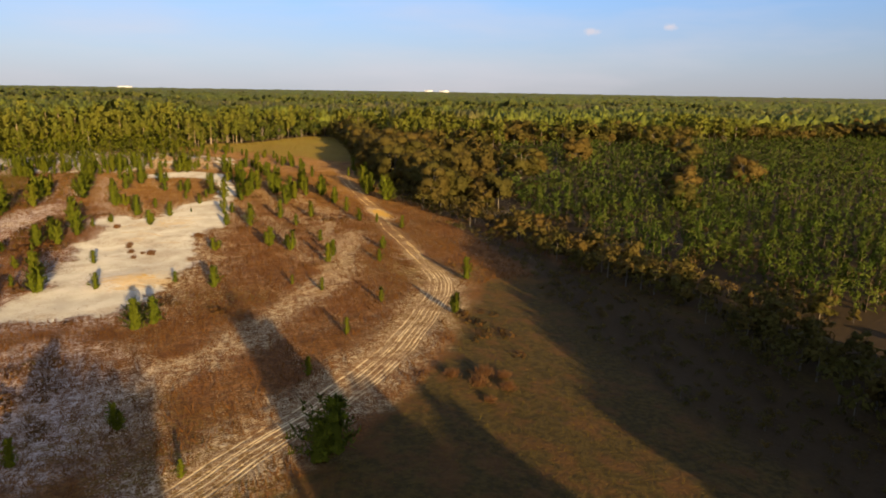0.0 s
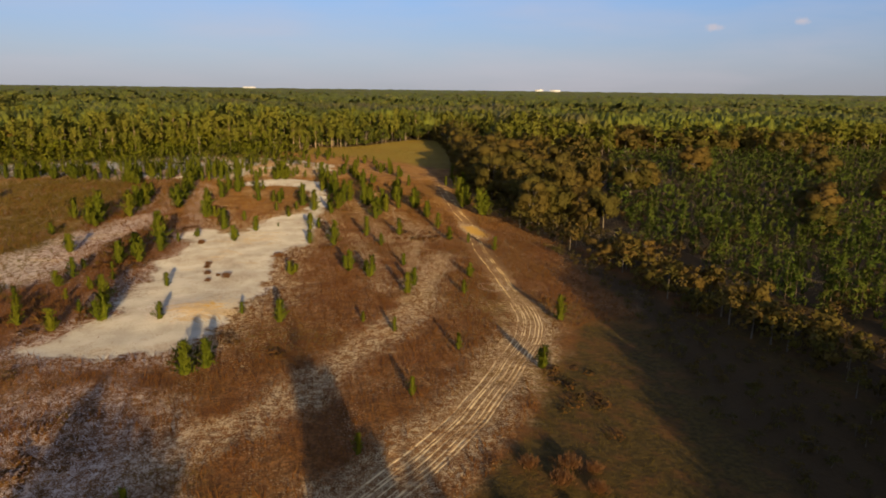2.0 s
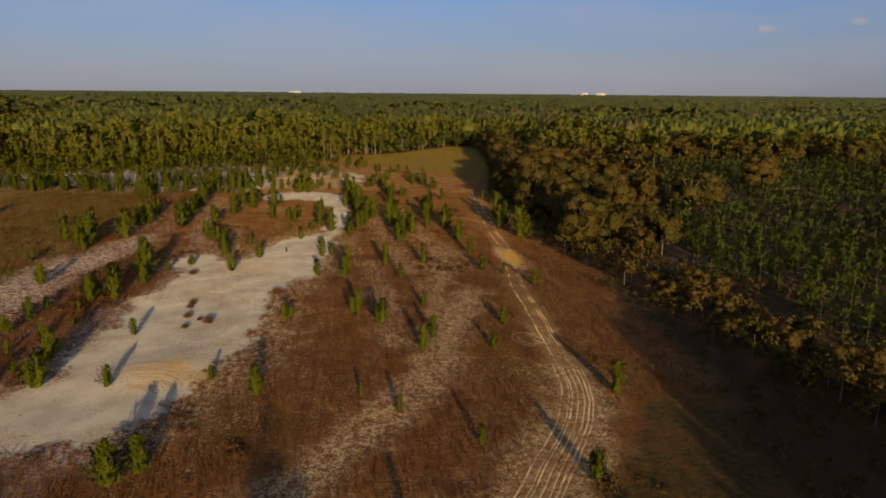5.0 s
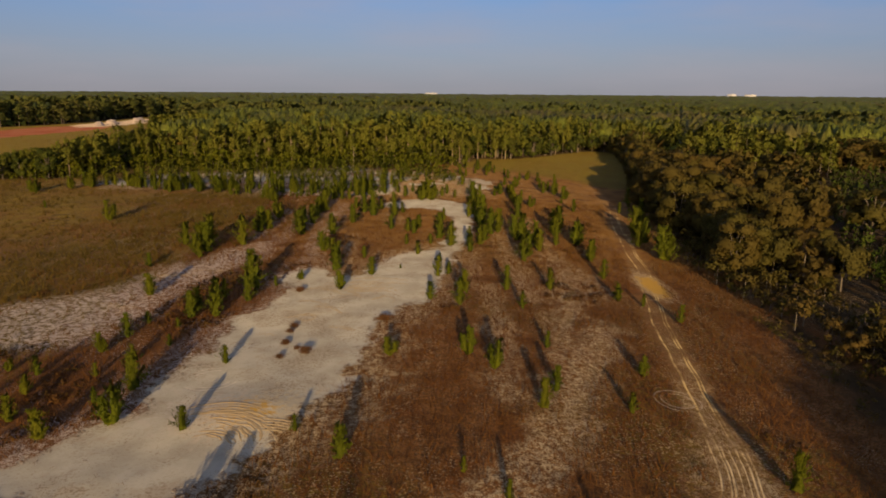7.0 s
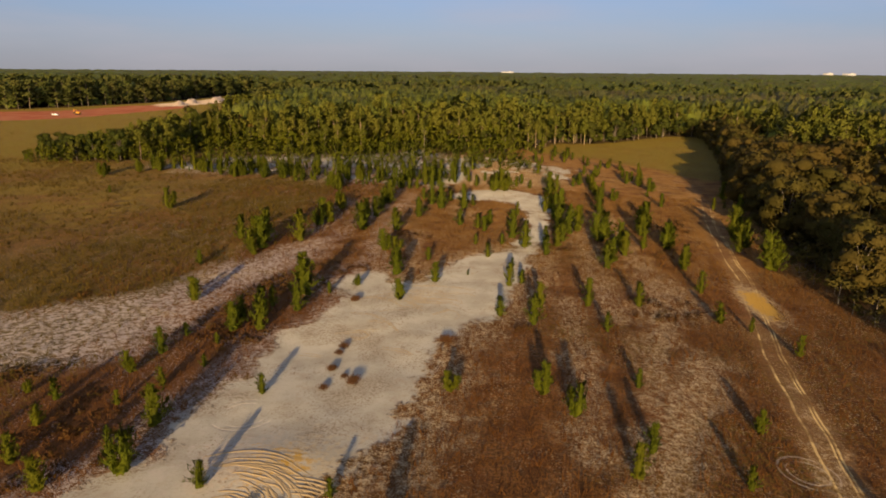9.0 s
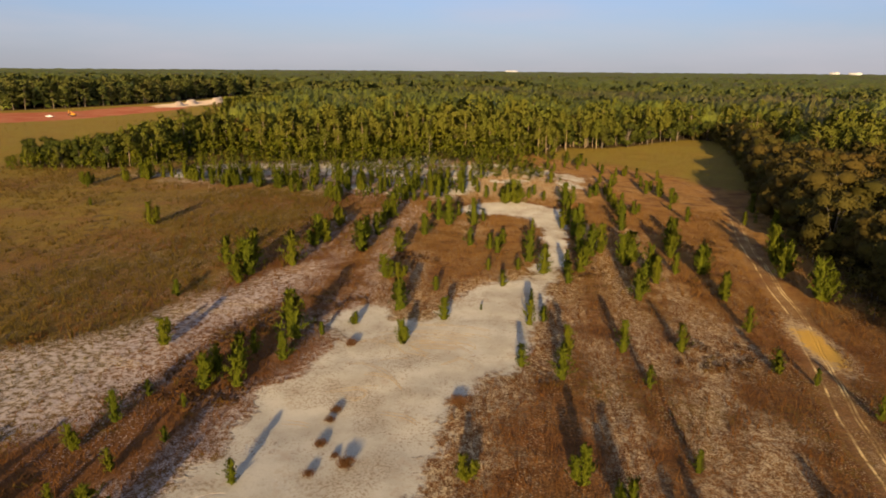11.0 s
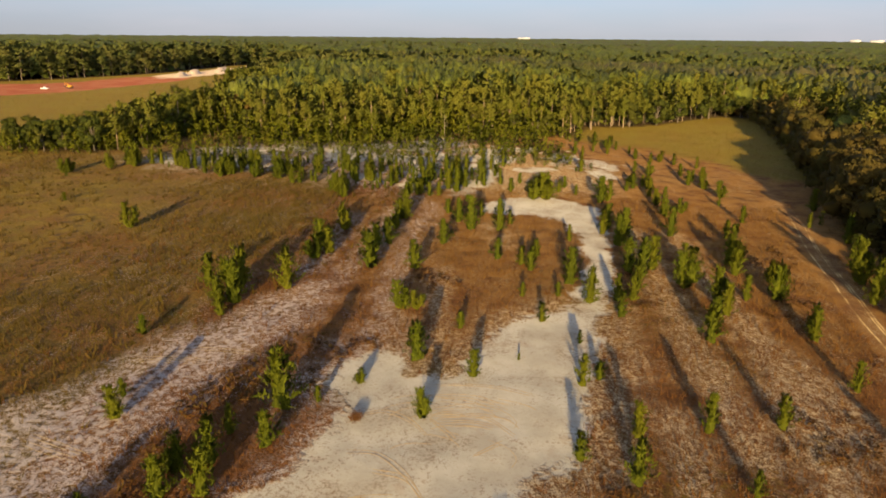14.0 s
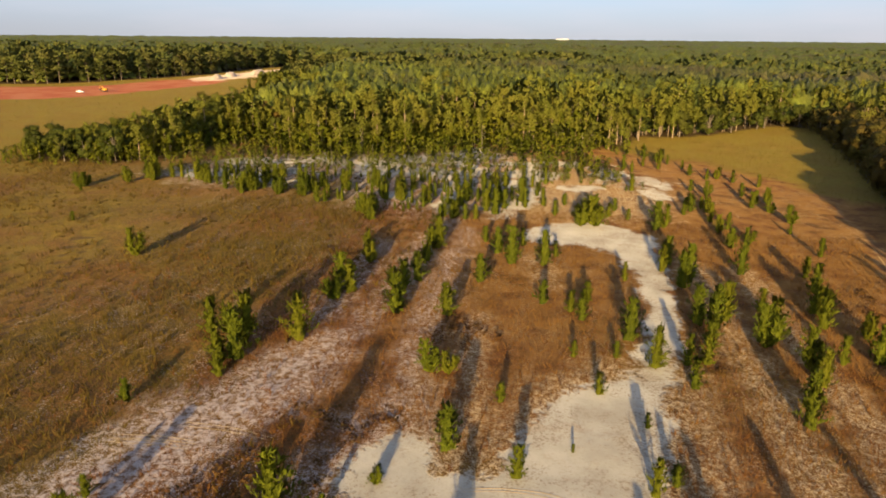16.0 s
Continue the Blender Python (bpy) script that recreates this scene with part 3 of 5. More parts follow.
def sapling_shape(rng, per=3, levels=10, slim=1.0, tall=1.0, lean=0.0):
    """A young pine one metre high: stem, whorls of rising branches that end in upright needle candles, ragged outline, several leaders."""
    bend = rng.normal(size=2) * 0.05
    off = np.array([lean, lean * 0.4])
    at = lambda z: np.array([bend[0] * z * z + off[0] * min(1.0, z * 3), bend[1] * z * z + off[1] * min(1.0, z * 3), z * tall])
    stem = tube([tuple(at(z)) for z in (-0.03, 0.35, 0.7, 0.96)], (0.016, 0.012, 0.007, 0.003))
    cs, ls, ws, ds, twigs = [], [], [], [], []
    lop, full = rng.uniform(0, 6.28), rng.uniform(0.75, 1.2)
    for i in range(levels):
        z = 0.04 + 0.84 * (i + rng.uniform(-0.35, 0.35)) / levels
        reach = slim * tall * (0.245 * (1 - z) ** full + 0.012) * rng.uniform(0.7, 1.2)
        n = int(rng.integers(5, 8))
        a0 = rng.uniform(0, 6.28)
        for b in range(n):
            a = a0 + 6.283 * b / n + rng.normal() * 0.3
            out = np.array([math.cos(a), math.sin(a), 0.0])
            L = reach * rng.uniform(0.5, 1.25) * (1 + 0.25 * math.cos(a - lop))
            root = at(z)
            tip = root + out * L + np.array([0, 0, L * rng.uniform(0.4, 1.1)])
            if i % 3 == 0:
                twigs.append(tube([tuple(root), tuple(tip)], (0.005, 0.002), 3))
            for s in (0.4, 0.65, 0.85, 1.0):
                base = root * (1 - s) + tip * s
                for _ in range(per):
                    cs.append(base + rng.normal(size=3) * (0.012, 0.012, 0.02))
                    ls.append(rng.uniform(0.06, 0.13)), ws.append(rng.uniform(0.012, 0.021))
                    ds.append(out * rng.uniform(0.1, 0.9) + np.array([0, 0, rng.uniform(0.6, 1.5)]) + rng.normal(size=3) * 0.42)
    for k in range(3):
        side, high = rng.normal(size=2) * 0.045 * (k > 0), (0.9, 0.82, 0.76)[k] * tall
        for _ in range(per * 3):
            up = rng.uniform(-0.16, 0.03)
            cs.append(np.array([*(at(0.9)[:2] + side), high + up]) + rng.normal(size=3) * 0.008), ls.append(0.085), ws.append(0.009)
            ds.append(np.array([0, 0, 1.1]) + rng.normal(size=3) * 0.42)
    c = np.array(cs)
    face = outward(rng, (1.0, (c - (off[0], off[1], 0)) * (1, 1, 0) + (0, 0, 0.04)), loose=0.34)
    # the dense inner needles, ragged and narrowing upwards
    rings, sides = 8, 8
    heart, quads = [], []
    for i in range(rings):
        z = 0.05 + 0.82 * i / (rings - 1)
        for k in range(sides):
            a, r = 6.283 * k / sides + 0.4 * i, slim * tall * (0.105 * (1 - z) ** full + 0.004) * rng.uniform(0.6, 1.25)
            heart.append(at(z) + np.array([math.cos(a) * r, math.sin(a) * r, r * rng.uniform(-0.2, 0.5)]))
            if i:
                p, q = (i - 1) * sides + k, (i - 1) * sides + (k + 1) % sides
                quads += [(p, q, q + sides), (p, q + sides, p + sides)]
    heart = np.array(heart)
    inner = (heart, np.array(quads), outward(rng, (1.0, (heart - (off[0], off[1], 0)) * (1, 1, 0) + (0, 0, 0.04)), loose=0.15))
    return joined(stem, *twigs), joined((*sprays(rng, c, ls, ws, ds, face), np.repeat(face, 3, 0)), inner)


def twin_sapling(rng, slim):
    """Two stems grown together, one lower than the other."""
    a, b = sapling_shape(rng, 3, 9, slim, 1.0, -0.1), sapling_shape(rng, 3, 8, slim, float(rng.uniform(0.6, 0.85)), 0.16)
    return joined(a[0], b[0]), joined(a[1], b[1])


NOTHING = (np.zeros((0, 3)), np.zeros((0, 3), int), np.zeros((0, 3)))


def needle_cloud(rng, n, centre, radii, size, slim):
    """Needle sprays that fill a clump, pointing outwards and up."""
    d = rng.normal(size=(n, 3))
    d = d / np.linalg.norm(d, axis=1, keepdims=True)
    c = np.asarray(centre) + d * rng.uniform(0.45, 1.0, (n, 1)) * np.asarray(radii)
    face = outward(rng, (0.25, d), (0.9, c * (1, 1, 0) + (0, 0, 0.02)), loose=0.35)
    return *sprays(rng, c, size * rng.uniform(0.7, 1.4, n), size * slim * rng.uniform(0.7, 1.3, n), d * 0.5 + rng.normal(size=(n, 3)) * 0.5 + (0, 0, 0.6), face), np.repeat(face, 3, 0)


def pine_shape(rng, clumps=22, leaves=26, bare=0.3, size=0.035, slim=0.3, limbs=True, wide=1.0, stemmed=True):
    """A tall pine one metre high: long bare stem, ragged crown of needle clumps on short limbs."""
    lean = rng.normal(size=2) * 0.02
    at = lambda z: (lean[0] * z, lean[1] * z, z)
    if limbs:
        stem = [tube([at(-0.01), at(0.3), at(0.65), at(0.97)], (0.013, 0.0105, 0.008, 0.002), 5)]
    else:
        stem = [tube([at(-0.01), at(0.9)], (0.012, 0.004), 3)] if stemmed else []
    crown = []
    for i in range(clumps):
        z = bare + (0.97 - bare) * (i + rng.uniform(0, 0.8)) / clumps
        f = (z - bare) / (1 - bare)
        reach = wide * (0.14 * (1 - f) ** 0.6 + 0.015) * min(1.0, 0.5 + 2.0 * f) * rng.uniform(0.35, 1.25)
        a = rng.uniform(0, 6.283)
        c = np.array([math.cos(a) * reach + lean[0] * z, math.sin(a) * reach + lean[1] * z, z + reach * 0.25])
        if limbs:
            stem.append(tube([at(z - 0.02), tuple(c)], (0.004, 0.0015), 3))
        crown.append(needle_cloud(rng, leaves, c, (0.068 * wide, 0.068 * wide, 0.062), size, slim))
    return joined(*stem) if stem else NOTHING, joined(*crown)


def broadleaf_shape(rng, clumps=16, leaves=44, size=0.05, limbs=True, stemmed=True, dense=True):
    """A spreading tree one metre high: short trunk, forking limbs, rounded uneven crown with gaps."""
    stem = [tube([(0, 0, -0.02), (0.01, 0, 0.2), (0.0, 0.015, 0.4)], (0.03, 0.023, 0.017), 6)] if limbs else [tube([(0, 0, -0.02), (0, 0, 0.6)], (0.025, 0.008), 3)]
    crown = []
    for i in range(clumps):
        a, u = 6.283 * i / clumps * 2.4 + rng.normal() * 0.3, rng.uniform(0.0, 1.0)
        reach = 0.40 * math.sqrt(1 - 0.75 * u * u) * rng.uniform(0.45, 1.0)
        c = np.array([math.cos(a) * reach, math.sin(a) * reach, 0.2 + 0.66 * u])
        if limbs:
            stem.append(tube([(0, 0.01, 0.12 + 0.2 * u), tuple(c * (0.5, 0.5, 0.8) + (0, 0, 0.02)), tuple(c)], (0.012, 0.007, 0.003), 3))
        crown.append(leaf_cloud(rng, leaves, c, np.array((0.16, 0.16, 0.125)) * rng.uniform(0.7, 1.2), size, dense=dense))
    return joined(*stem) if stemmed else NOTHING, joined(*crown)


def many(name, label, category, shapes, materials, places, rng, group=""):
    """One stand of countless plants as a single thing: every plant a scaled, turned copy of one of the shapes.
    places: rows of x, y, height, width factor."""
    places = np.asarray(places, float)
    pick = rng.integers(0, len(shapes), len(places))
    turn = rng.uniform(0, 6.283, len(places))
    tint = rng.uniform(0, 1, len(places))
    z = height(places[:, 0], places[:, 1])
    top = thing(name, label, category, group, "stuff")
    for layer, (layer_name, material) in enumerate(materials):
        vs, fs, ts, ns, n = [], [], [], [], 0
        for k, shape in enumerate(shapes):
            v, f = shape[layer][:2]
            rows = np.nonzero(pick == k)[0]
            if not len(rows) or not len(v):
                continue
            c, s = np.cos(turn[rows])[:, None], np.sin(turn[rows])[:, None]
            h, w = places[rows, 2][:, None], (places[rows, 2] * places[rows, 3])[:, None]
            x = (v[:, 0] * c - v[:, 1] * s) * w + places[rows, 0][:, None]
            y = (v[:, 0] * s + v[:, 1] * c) * w + places[rows, 1][:, None]
            zz = v[:, 2] * h + z[rows][:, None]
            vs.append(np.stack([x, y, zz], 2).reshape(-1, 3))
            fs.append((f[None] + (np.arange(len(rows)) * len(v))[:, None, None]).reshape(-1, 3) + n)
            ts.append(np.repeat(tint[rows], len(v)))
            if layer == 1:
                o = shape[1][2]
                ns.append(np.stack([o[:, 0] * c - o[:, 1] * s, o[:, 0] * s + o[:, 1] * c, np.broadcast_to(o[:, 2], (len(rows), len(o)))], 2).reshape(-1, 3))
            n += len(rows) * len(v)
        if vs:
            part(layer_name, mesh_of(layer_name, np.concatenate(vs), np.concatenate(fs), material,
                                     {"tint": np.concatenate(ts), "puff": np.concatenate(ns)} if layer == 1 else {"tint": np.concatenate(ts)}), top)
    return top


def scatter(rng, x0, x1, y0, y1, step):
    """An uneven grid of places."""
    gx, gy = np.meshgrid(np.arange(x0, x1, step), np.arange(y0, y1, step))
    n = gx.size
    return gx.ravel() + rng.uniform(-0.48, 0.48, n) * step, gy.ravel() + rng.uniform(-0.48, 0.48, n) * step


# ---- the land ----
def graded(lo, hi, step, far_lo, far_hi, grow=1.09):
    """Even lines from lo to hi, ever wider apart beyond, out to the far ends."""
    mid = list(np.arange(lo, hi + step / 2, step))
    up, d = mid[-1], step
    while up < far_hi:
        d = min(d * grow, 400)
        up += d
        mid.append(min(up, far_hi))
    down, d = mid[0], step
    while down > far_lo:
        d = min(d * grow, 400)
        down -= d
        mid.insert(0, max(down, far_lo))
    return np.array(mid)


def dry_and_bright(x, y):
    """How parched the heath is, most of all in the north-east; its near end stays darker, in place of dimmer light
    there.
    """
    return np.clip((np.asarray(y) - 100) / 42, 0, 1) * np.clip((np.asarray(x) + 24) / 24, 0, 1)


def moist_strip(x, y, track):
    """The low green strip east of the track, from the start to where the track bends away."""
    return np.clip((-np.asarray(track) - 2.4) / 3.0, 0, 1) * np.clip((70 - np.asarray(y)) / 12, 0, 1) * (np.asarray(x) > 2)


def make_ground():
    gx, gy = graded(-40, 52, 0.65, -4900, 4900), graded(20, 170, 0.65, -900, 4900)
    X, Y = np.meshgrid(gx, gy)
    x, y = X.ravel(), Y.ravel()
    z = height(x, y)
    far = np.hypot(x, y)
    ny, nx = X.shape
    i = np.arange(nx * ny).reshape(ny, nx)
    quads = np.stack([i[:-1, :-1], i[:-1, 1:], i[1:, 1:], i[1:, :-1]], -1).reshape(-1, 4)
    sand = np.maximum(area_distance(SAND_MAIN, x, y), area_distance(SAND_FAR, x, y))
    belt = area_distance(SAND_BELT, x, y)
    sand = np.maximum(sand, np.minimum(belt, 3.0) - 3.2 + 14.0 * (fbm(x / 6, y / 5, 71) - 0.52))
    for cx, cy, rx, ry in BLOTCHES:
        sand = np.maximum(sand, 2.6 * (1.0 - np.hypot((x - cx) / (rx * 1.3), (y - cy) / (ry * 1.25))) + 5.0 * (fbm(x / 4, y / 4, 72) - 0.5))
    stony = np.maximum.reduce([area_distance(SAND_SIDE, x, y) + 0.9, (area_distance(SAND_BELT, x, y) + 4.0) * 0.4, 5.0 - np.hypot((x - 13) * 0.35, (y - 190) * 0.22), (area_distance(SAND_MAIN, x, y) + np.where(x > 4 + (y - 75) * 0.25, 3.4, 2.4)) * 0.6, 2.0 - line_distance(OLD_LINE, x, y)[0],
                               np.interp(y, [66, 84, 98, 112], [0.4, 0.8, 2.0, 2.5]) - line_distance(STONY, x, y)[0], 1.6 - line_distance([(24.5, 152), (24.5, 100)], x, y)[0], 1.6 - line_distance([(30, 152), (30.5, 112)], x, y)[0], np.interp(y, [30, 60, 72, 90], [3.2, 2.9, 1.2, -0.5]) - line_distance(TRACK_LINE, x, y)[0],
                               5.8 - np.hypot((x + 5) * 0.8, (y - 46) * 0.55), 3.5 - np.hypot(x - 31, (y - 108) * 0.5)]
                              + [w - line_distance(points, x, y)[0] for w, points in STREAKS])
    track = line_distance(TRACK_LINE, x, y)[1]
    edge = area_distance(OPEN, x, y)
    green = np.clip(np.maximum.reduce([area_distance(CLEARING, x, y) / 9.0 + 0.3, np.minimum((x - 27 + np.clip(60 - y, -200, 60) * 0.22) / 9.0, 0.55) - 0.05 - np.clip((y - 46) / 18, 0, 9),
                                       np.where(y > 150, -area_distance(SAND_BELT, x, y) / 60.0 - np.clip((x + 60) / 30, 0, 9), -1.0),
                                       np.minimum(1.1 - np.hypot((x + 84) / 52, (y - 140) / 58), 0.4)]), 0, 1)
    yellow = np.maximum(1.6 - np.hypot((x - 40.9) / 1.25, (y - 110) / 4.6), 0.5 * (1.4 - np.hypot((x - 0.8) / 3.4, (y - 72.3) / 2.2)))
    a = line_distance([(-36, 118), (-41, 128), (-46, 139), (-50, 147)], x, y)[1]
    marks = np.clip(1.0 - np.abs(np.abs(a) - 0.9) * 2.2, 0, 1)
    loops = np.full(x.shape, 9.0)
    for cx, cy, r in LOOPS:
        ring = np.hypot(x - cx, y - cy) - r
        loops = np.where(np.abs(ring) < np.abs(loops), ring, loops)
    ripple = np.clip(1.4 * np.exp(-(((x - 1.2) / 2.6) ** 2 + ((y - 72.3) / 1.6) ** 2)), 0, 1) * np.clip((fbm(x / 1.8, y / 1.2, 73) - 0.3) * 3.5, 0, 1)
    # woods also spreads the dark floor colour over the shaded open strip
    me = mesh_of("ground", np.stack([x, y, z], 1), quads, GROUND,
                 {"sand": sand, "stony": stony, "track": track, "woods": np.maximum(-edge, area_distance(SHADE_STRIP, x, y) * 1.5), "green": green, "field": np.clip((-x - 15) / 7, 0, 1) * np.clip((y - 72) / 18, 0, 1), "moist": moist_strip(x, y, track), "yellow": yellow, "marks": marks,
                  "red": area_distance(RED_DIRT, x, y), "spoil": area_distance(PALE_DIRT, x, y), "ripple": ripple, "loops": loops, "dry": dry_and_bright(x, y), "side": np.minimum(area_distance(SAND_SIDE, x, y), 2.0), "heather": area_distance(HEATHER, x, y), "west": np.clip((4 - x) / 8, 0, 1),
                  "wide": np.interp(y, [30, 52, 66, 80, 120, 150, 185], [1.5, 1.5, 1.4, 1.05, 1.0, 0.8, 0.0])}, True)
    tagged(new("ground", me), "rust-brown heath with bare white sand and a rutted track", "ground", kind="structure")


make_ground()

# ---- young pines on the heath: x, y, height ----
rng = np.random.default_rng(7)
PINES_WEST = [(-39.2, 141.5, 4.1), (-20.9, 111.7, 2.0), (-16.2, 116.0, 2.6), (-20.5, 123.3, 3.8), (-16.9, 121.7, 5.3), (-12.5, 123.1, 4.8), (-16.8, 101.7, 1.7),
              (2.2, 109.5, 3.6), (-0.7, 119.3, 3.2), (0.7, 119.4, 2.2), (5.0, 115.8, 1.8), (6.6, 107.4, 2.6), (-11.5, 134.6, 3.6), (-5.8, 130.6, 4.3),
              (-1.1, 130.4, 3.7), (-5.5, 139.0, 3.7), (-13.8, 149.6, 2.8), (1.0, 140.0, 3.6), (3.8, 146.4, 5.3), (-12.6, 132.7, 3.3), (-6.5, 135.3, 4.2)]
PINES_MID = [(11.9, 118.3, 2.0), (16.5, 123.3, 4.1), (15.0, 128.1, 4.4), (19.0, 120.8, 2.8), (20.7, 125.0, 3.4), (21.6, 128.4, 3.6), (24.3, 135.4, 4.5), (21.6, 142.6, 4.6),
             (21.4, 150.9, 4.1), (26.7, 130.6, 4.6), (25.9, 117.4, 3.9), (29.2, 126.9, 4.4), (14.4, 107.1, 2.9), (15.7, 108.3, 1.9), (14.8, 114.3, 1.3), (7.5, 135.0, 2.9),
             (11.1, 131.6, 2.5), (10.2, 123.9, 1.7), (13.6, 124.5, 1.7), (15.9, 143.2, 2.5), (13.8, 165.5, 4.7), (10.1, 133.6, 2.5), (13.5, 98.2, 2.2)]
PINES_EAST = [(36.4, 147.8, 3.9), (33.6, 137.0, 4.5), (37.0, 135.7, 2.8), (32.4, 129.0, 3.1), (29.4, 150.4, 4.7), (22.0, 102.6, 3.4), (22.9, 96.2, 2.1), (27.2, 104.4, 2.9),
              (35.2, 111.8, 2.9), (34.5, 102.5, 2.3), (36.8, 100.7, 1.7), (39.0, 95.4, 2.3), (30.6, 80.8, 2.0), (27.7, 74.0, 1.8), (23.6, 85.4, 1.8), (28.5, 139.0, 3.0),
              (35.7, 130.0, 4.7), (35.6, 120.6, 3.5), (30.9, 161.7, 3.1), (47.0, 137.5, 5.8), (46.8, 123.2, 5.7), (47.5, 134.3, 4.8)]
PINES_NEAR = [(-12.9, 86.7, 2.6), (-9.1, 91.9, 3.1), (-7.0, 92.5, 3.6), (-5.6, 101.3, 5.0), (-3.5, 102.6, 1.4), (-1.3, 105.6, 1.3), (9.9, 110.7, 0.7), (-5.1, 97.2, 2.8), (3.7, 101.5, 2.5), (-2.8, 81.0, 1.7), (-7.9, 76.0, 3.3), (-7.2, 70.8, 3.1),
              (-10.8, 68.9, 2.4), (-2.3, 69.9, 1.9), (4.8, 69.8, 1.3), (10.1, 82.7, 1.9), (-9.4, 89.1, 1.2), (-16.2, 78.6, 1.7), (-13.6, 83.3, 2.0), (-14.0, 71.2, 2.1),
              (21.4, 73.6, 2.6), (16.6, 82.9, 2.8), (18.6, 80.1, 3.0), (16.5, 96.2, 3.3), (-56.6, 154.3, 1.5), (-67.5, 170.9, 1.4)]
PINES_START = [(11.3, 42.2, 1.6), (-0.4, 39.2, 1.9), (-5.3, 36.9, 1.9), (22.0, 57.5, 1.7), (16.1, 49.1, 1.7), (34.8, 65.1, 2.9), (27.6, 53.1, 2.4),
               (2.5, 32.5, 1.2), (17.6, 62.2, 1.6), (15.3, 64.9, 1.2), (22.8, 76.6, 2.4), (8.1, 66.5, 2.5), (-15.8, 99.0, 2.8)]


PINES_FAR = [(-17.3, 118.3, 3.0), (-12.6, 146.1, 2.4), (-5.8, 145.8, 3.0), (-5.6, 151.2, 4.6), (-5.4, 165.9, 3.2), (-61.4, 182.8, 4.6),
             (-41.5, 174.5, 3.0), (-40.9, 176.5, 3.6), (-18.6, 165.9, 3.6), (-16.8, 162.4, 2.4), (-1.5, 170.4, 4.0), (0.0, 168.6, 4.5), (1.0, 172.8, 3.5), (3.3, 177.6, 4.5), (4.7, 154.1, 2.6)]
PINES_NORTH = [(0.0, 154.9, 2.4), (7.4, 146.4, 4.8), (8.7, 150.4, 2.2), (8.5, 169.9, 2.6), (12.1, 164.8, 4.2), (16.2, 171.4, 2.4), (18.8, 170.4, 2.0), (22.2, 166.4, 4.8), (23.5, 168.0, 4.0),
               (22.6, 144.4, 5.2), (20.4, 148.1, 3.8), (21.5, 133.3, 4.6), (22.9, 132.9, 4.8), (19.1, 124.3, 3.2), (29.2, 216.0, 3.4), (26.3, 217.7, 3.0), (32.1, 224.1, 3.0), (39.8, 211.9, 3.6),
               (42.2, 209.5, 3.4), (42.1, 192.7, 3.2), (42.4, 185.7, 3.4), (32.8, 171.7, 3.8)]
PINES_LAST = [(31.0, 169.0, 4.0), (31.9, 181.2, 3.6), (31.3, 183.1, 3.0), (29.6, 184.4, 3.2), (27.8, 132.3, 4.4), (33.9, 140.6, 4.4), (37.0, 152.5, 3.0), (38.0, 138.3, 2.2), (50.6, 160.6, 2.6),
              (55.6, 172.1, 5.0), (52.5, 153.2, 4.6), (-9.4, 94.3, 2.6), (-7.8, 95.2, 3.4), (-7.8, 98.2, 2.4), (-16.1, 118.8, 4.8), (-13.2, 138.5, 3.4), (-11.9, 144.1, 3.2),
              (1.9, 150.2, 3.8), (11.7, 136.5, 2.4), (17.3, 101.0, 3.0), (27.0, 120.3, 3.6), (29.1, 124.1, 3.8), (34.9, 141.1, 3.6), (36.2, 122.4, 3.2),
              (48.4, 141.9, 5.0), (45.4, 131.0, 4.6), (46.0, 206.0, 3.6), (32.0, 196.3, 3.2), (33.0, 188.0, 3.4), (34.7, 212.6, 3.4), (37.5, 210.0, 3.2), (-61.0, 181.0, 3.6), (-59.0, 184.0, 3.0)]
PINES_HEATHER = [(-10.2, 81.5, 1.6), (-11.8, 78.4, 1.3), (-15.2, 75.2, 1.8), (-8.6, 84.8, 1.2), (-17.5, 73.5, 1.5), (-12.6, 90.4, 1.4), (-9.6, 73.6, 1.5), (-18.8, 79.4, 1.2)]


YOUNG_BARK = bark("young_pine_bark", (0.07, 0.05, 0.035), (0.15, 0.11, 0.08))
DULL_BARK = bark("dull_pine_bark", (0.075, 0.06, 0.042), (0.19, 0.155, 0.12))


def sapling_kind():
    made = []
    for k in range(8):
        slim = float(rng.uniform(0.95, 1.4))
        stem, crown = twin_sapling(rng, slim) if k in (3, 6) else sapling_shape(rng, slim=slim)
        top = thing("young_pine", "bright green young pine standing on the sandy heath", "young pine", "young pines on the heath")
        part("trunk", mesh_of("trunk", *stem, YOUNG_BARK), top)
        part("crown", crown_mesh("crown", crown, SAPLING), top)
        made.append(top)
    return made


def plant(kinds, x, y, h, width=1.0, used=set()):
    """Stands one plant of a kind on the ground; the first call of each kind moves the built one itself."""
    k = kinds[int(rng.integers(len(kinds)))]
    m = pose(x, y, ground_z(x, y), 0, 0, float(rng.uniform(0, 360))) @ Matrix.Diagonal((h * width, h * width, h, 1))
    if k.name not in used:
        used.add(k.name)
        k.matrix_basis = m
        return k
    c = copy_thing(k, Matrix.Identity(4))
    c.matrix_basis = m
    return c


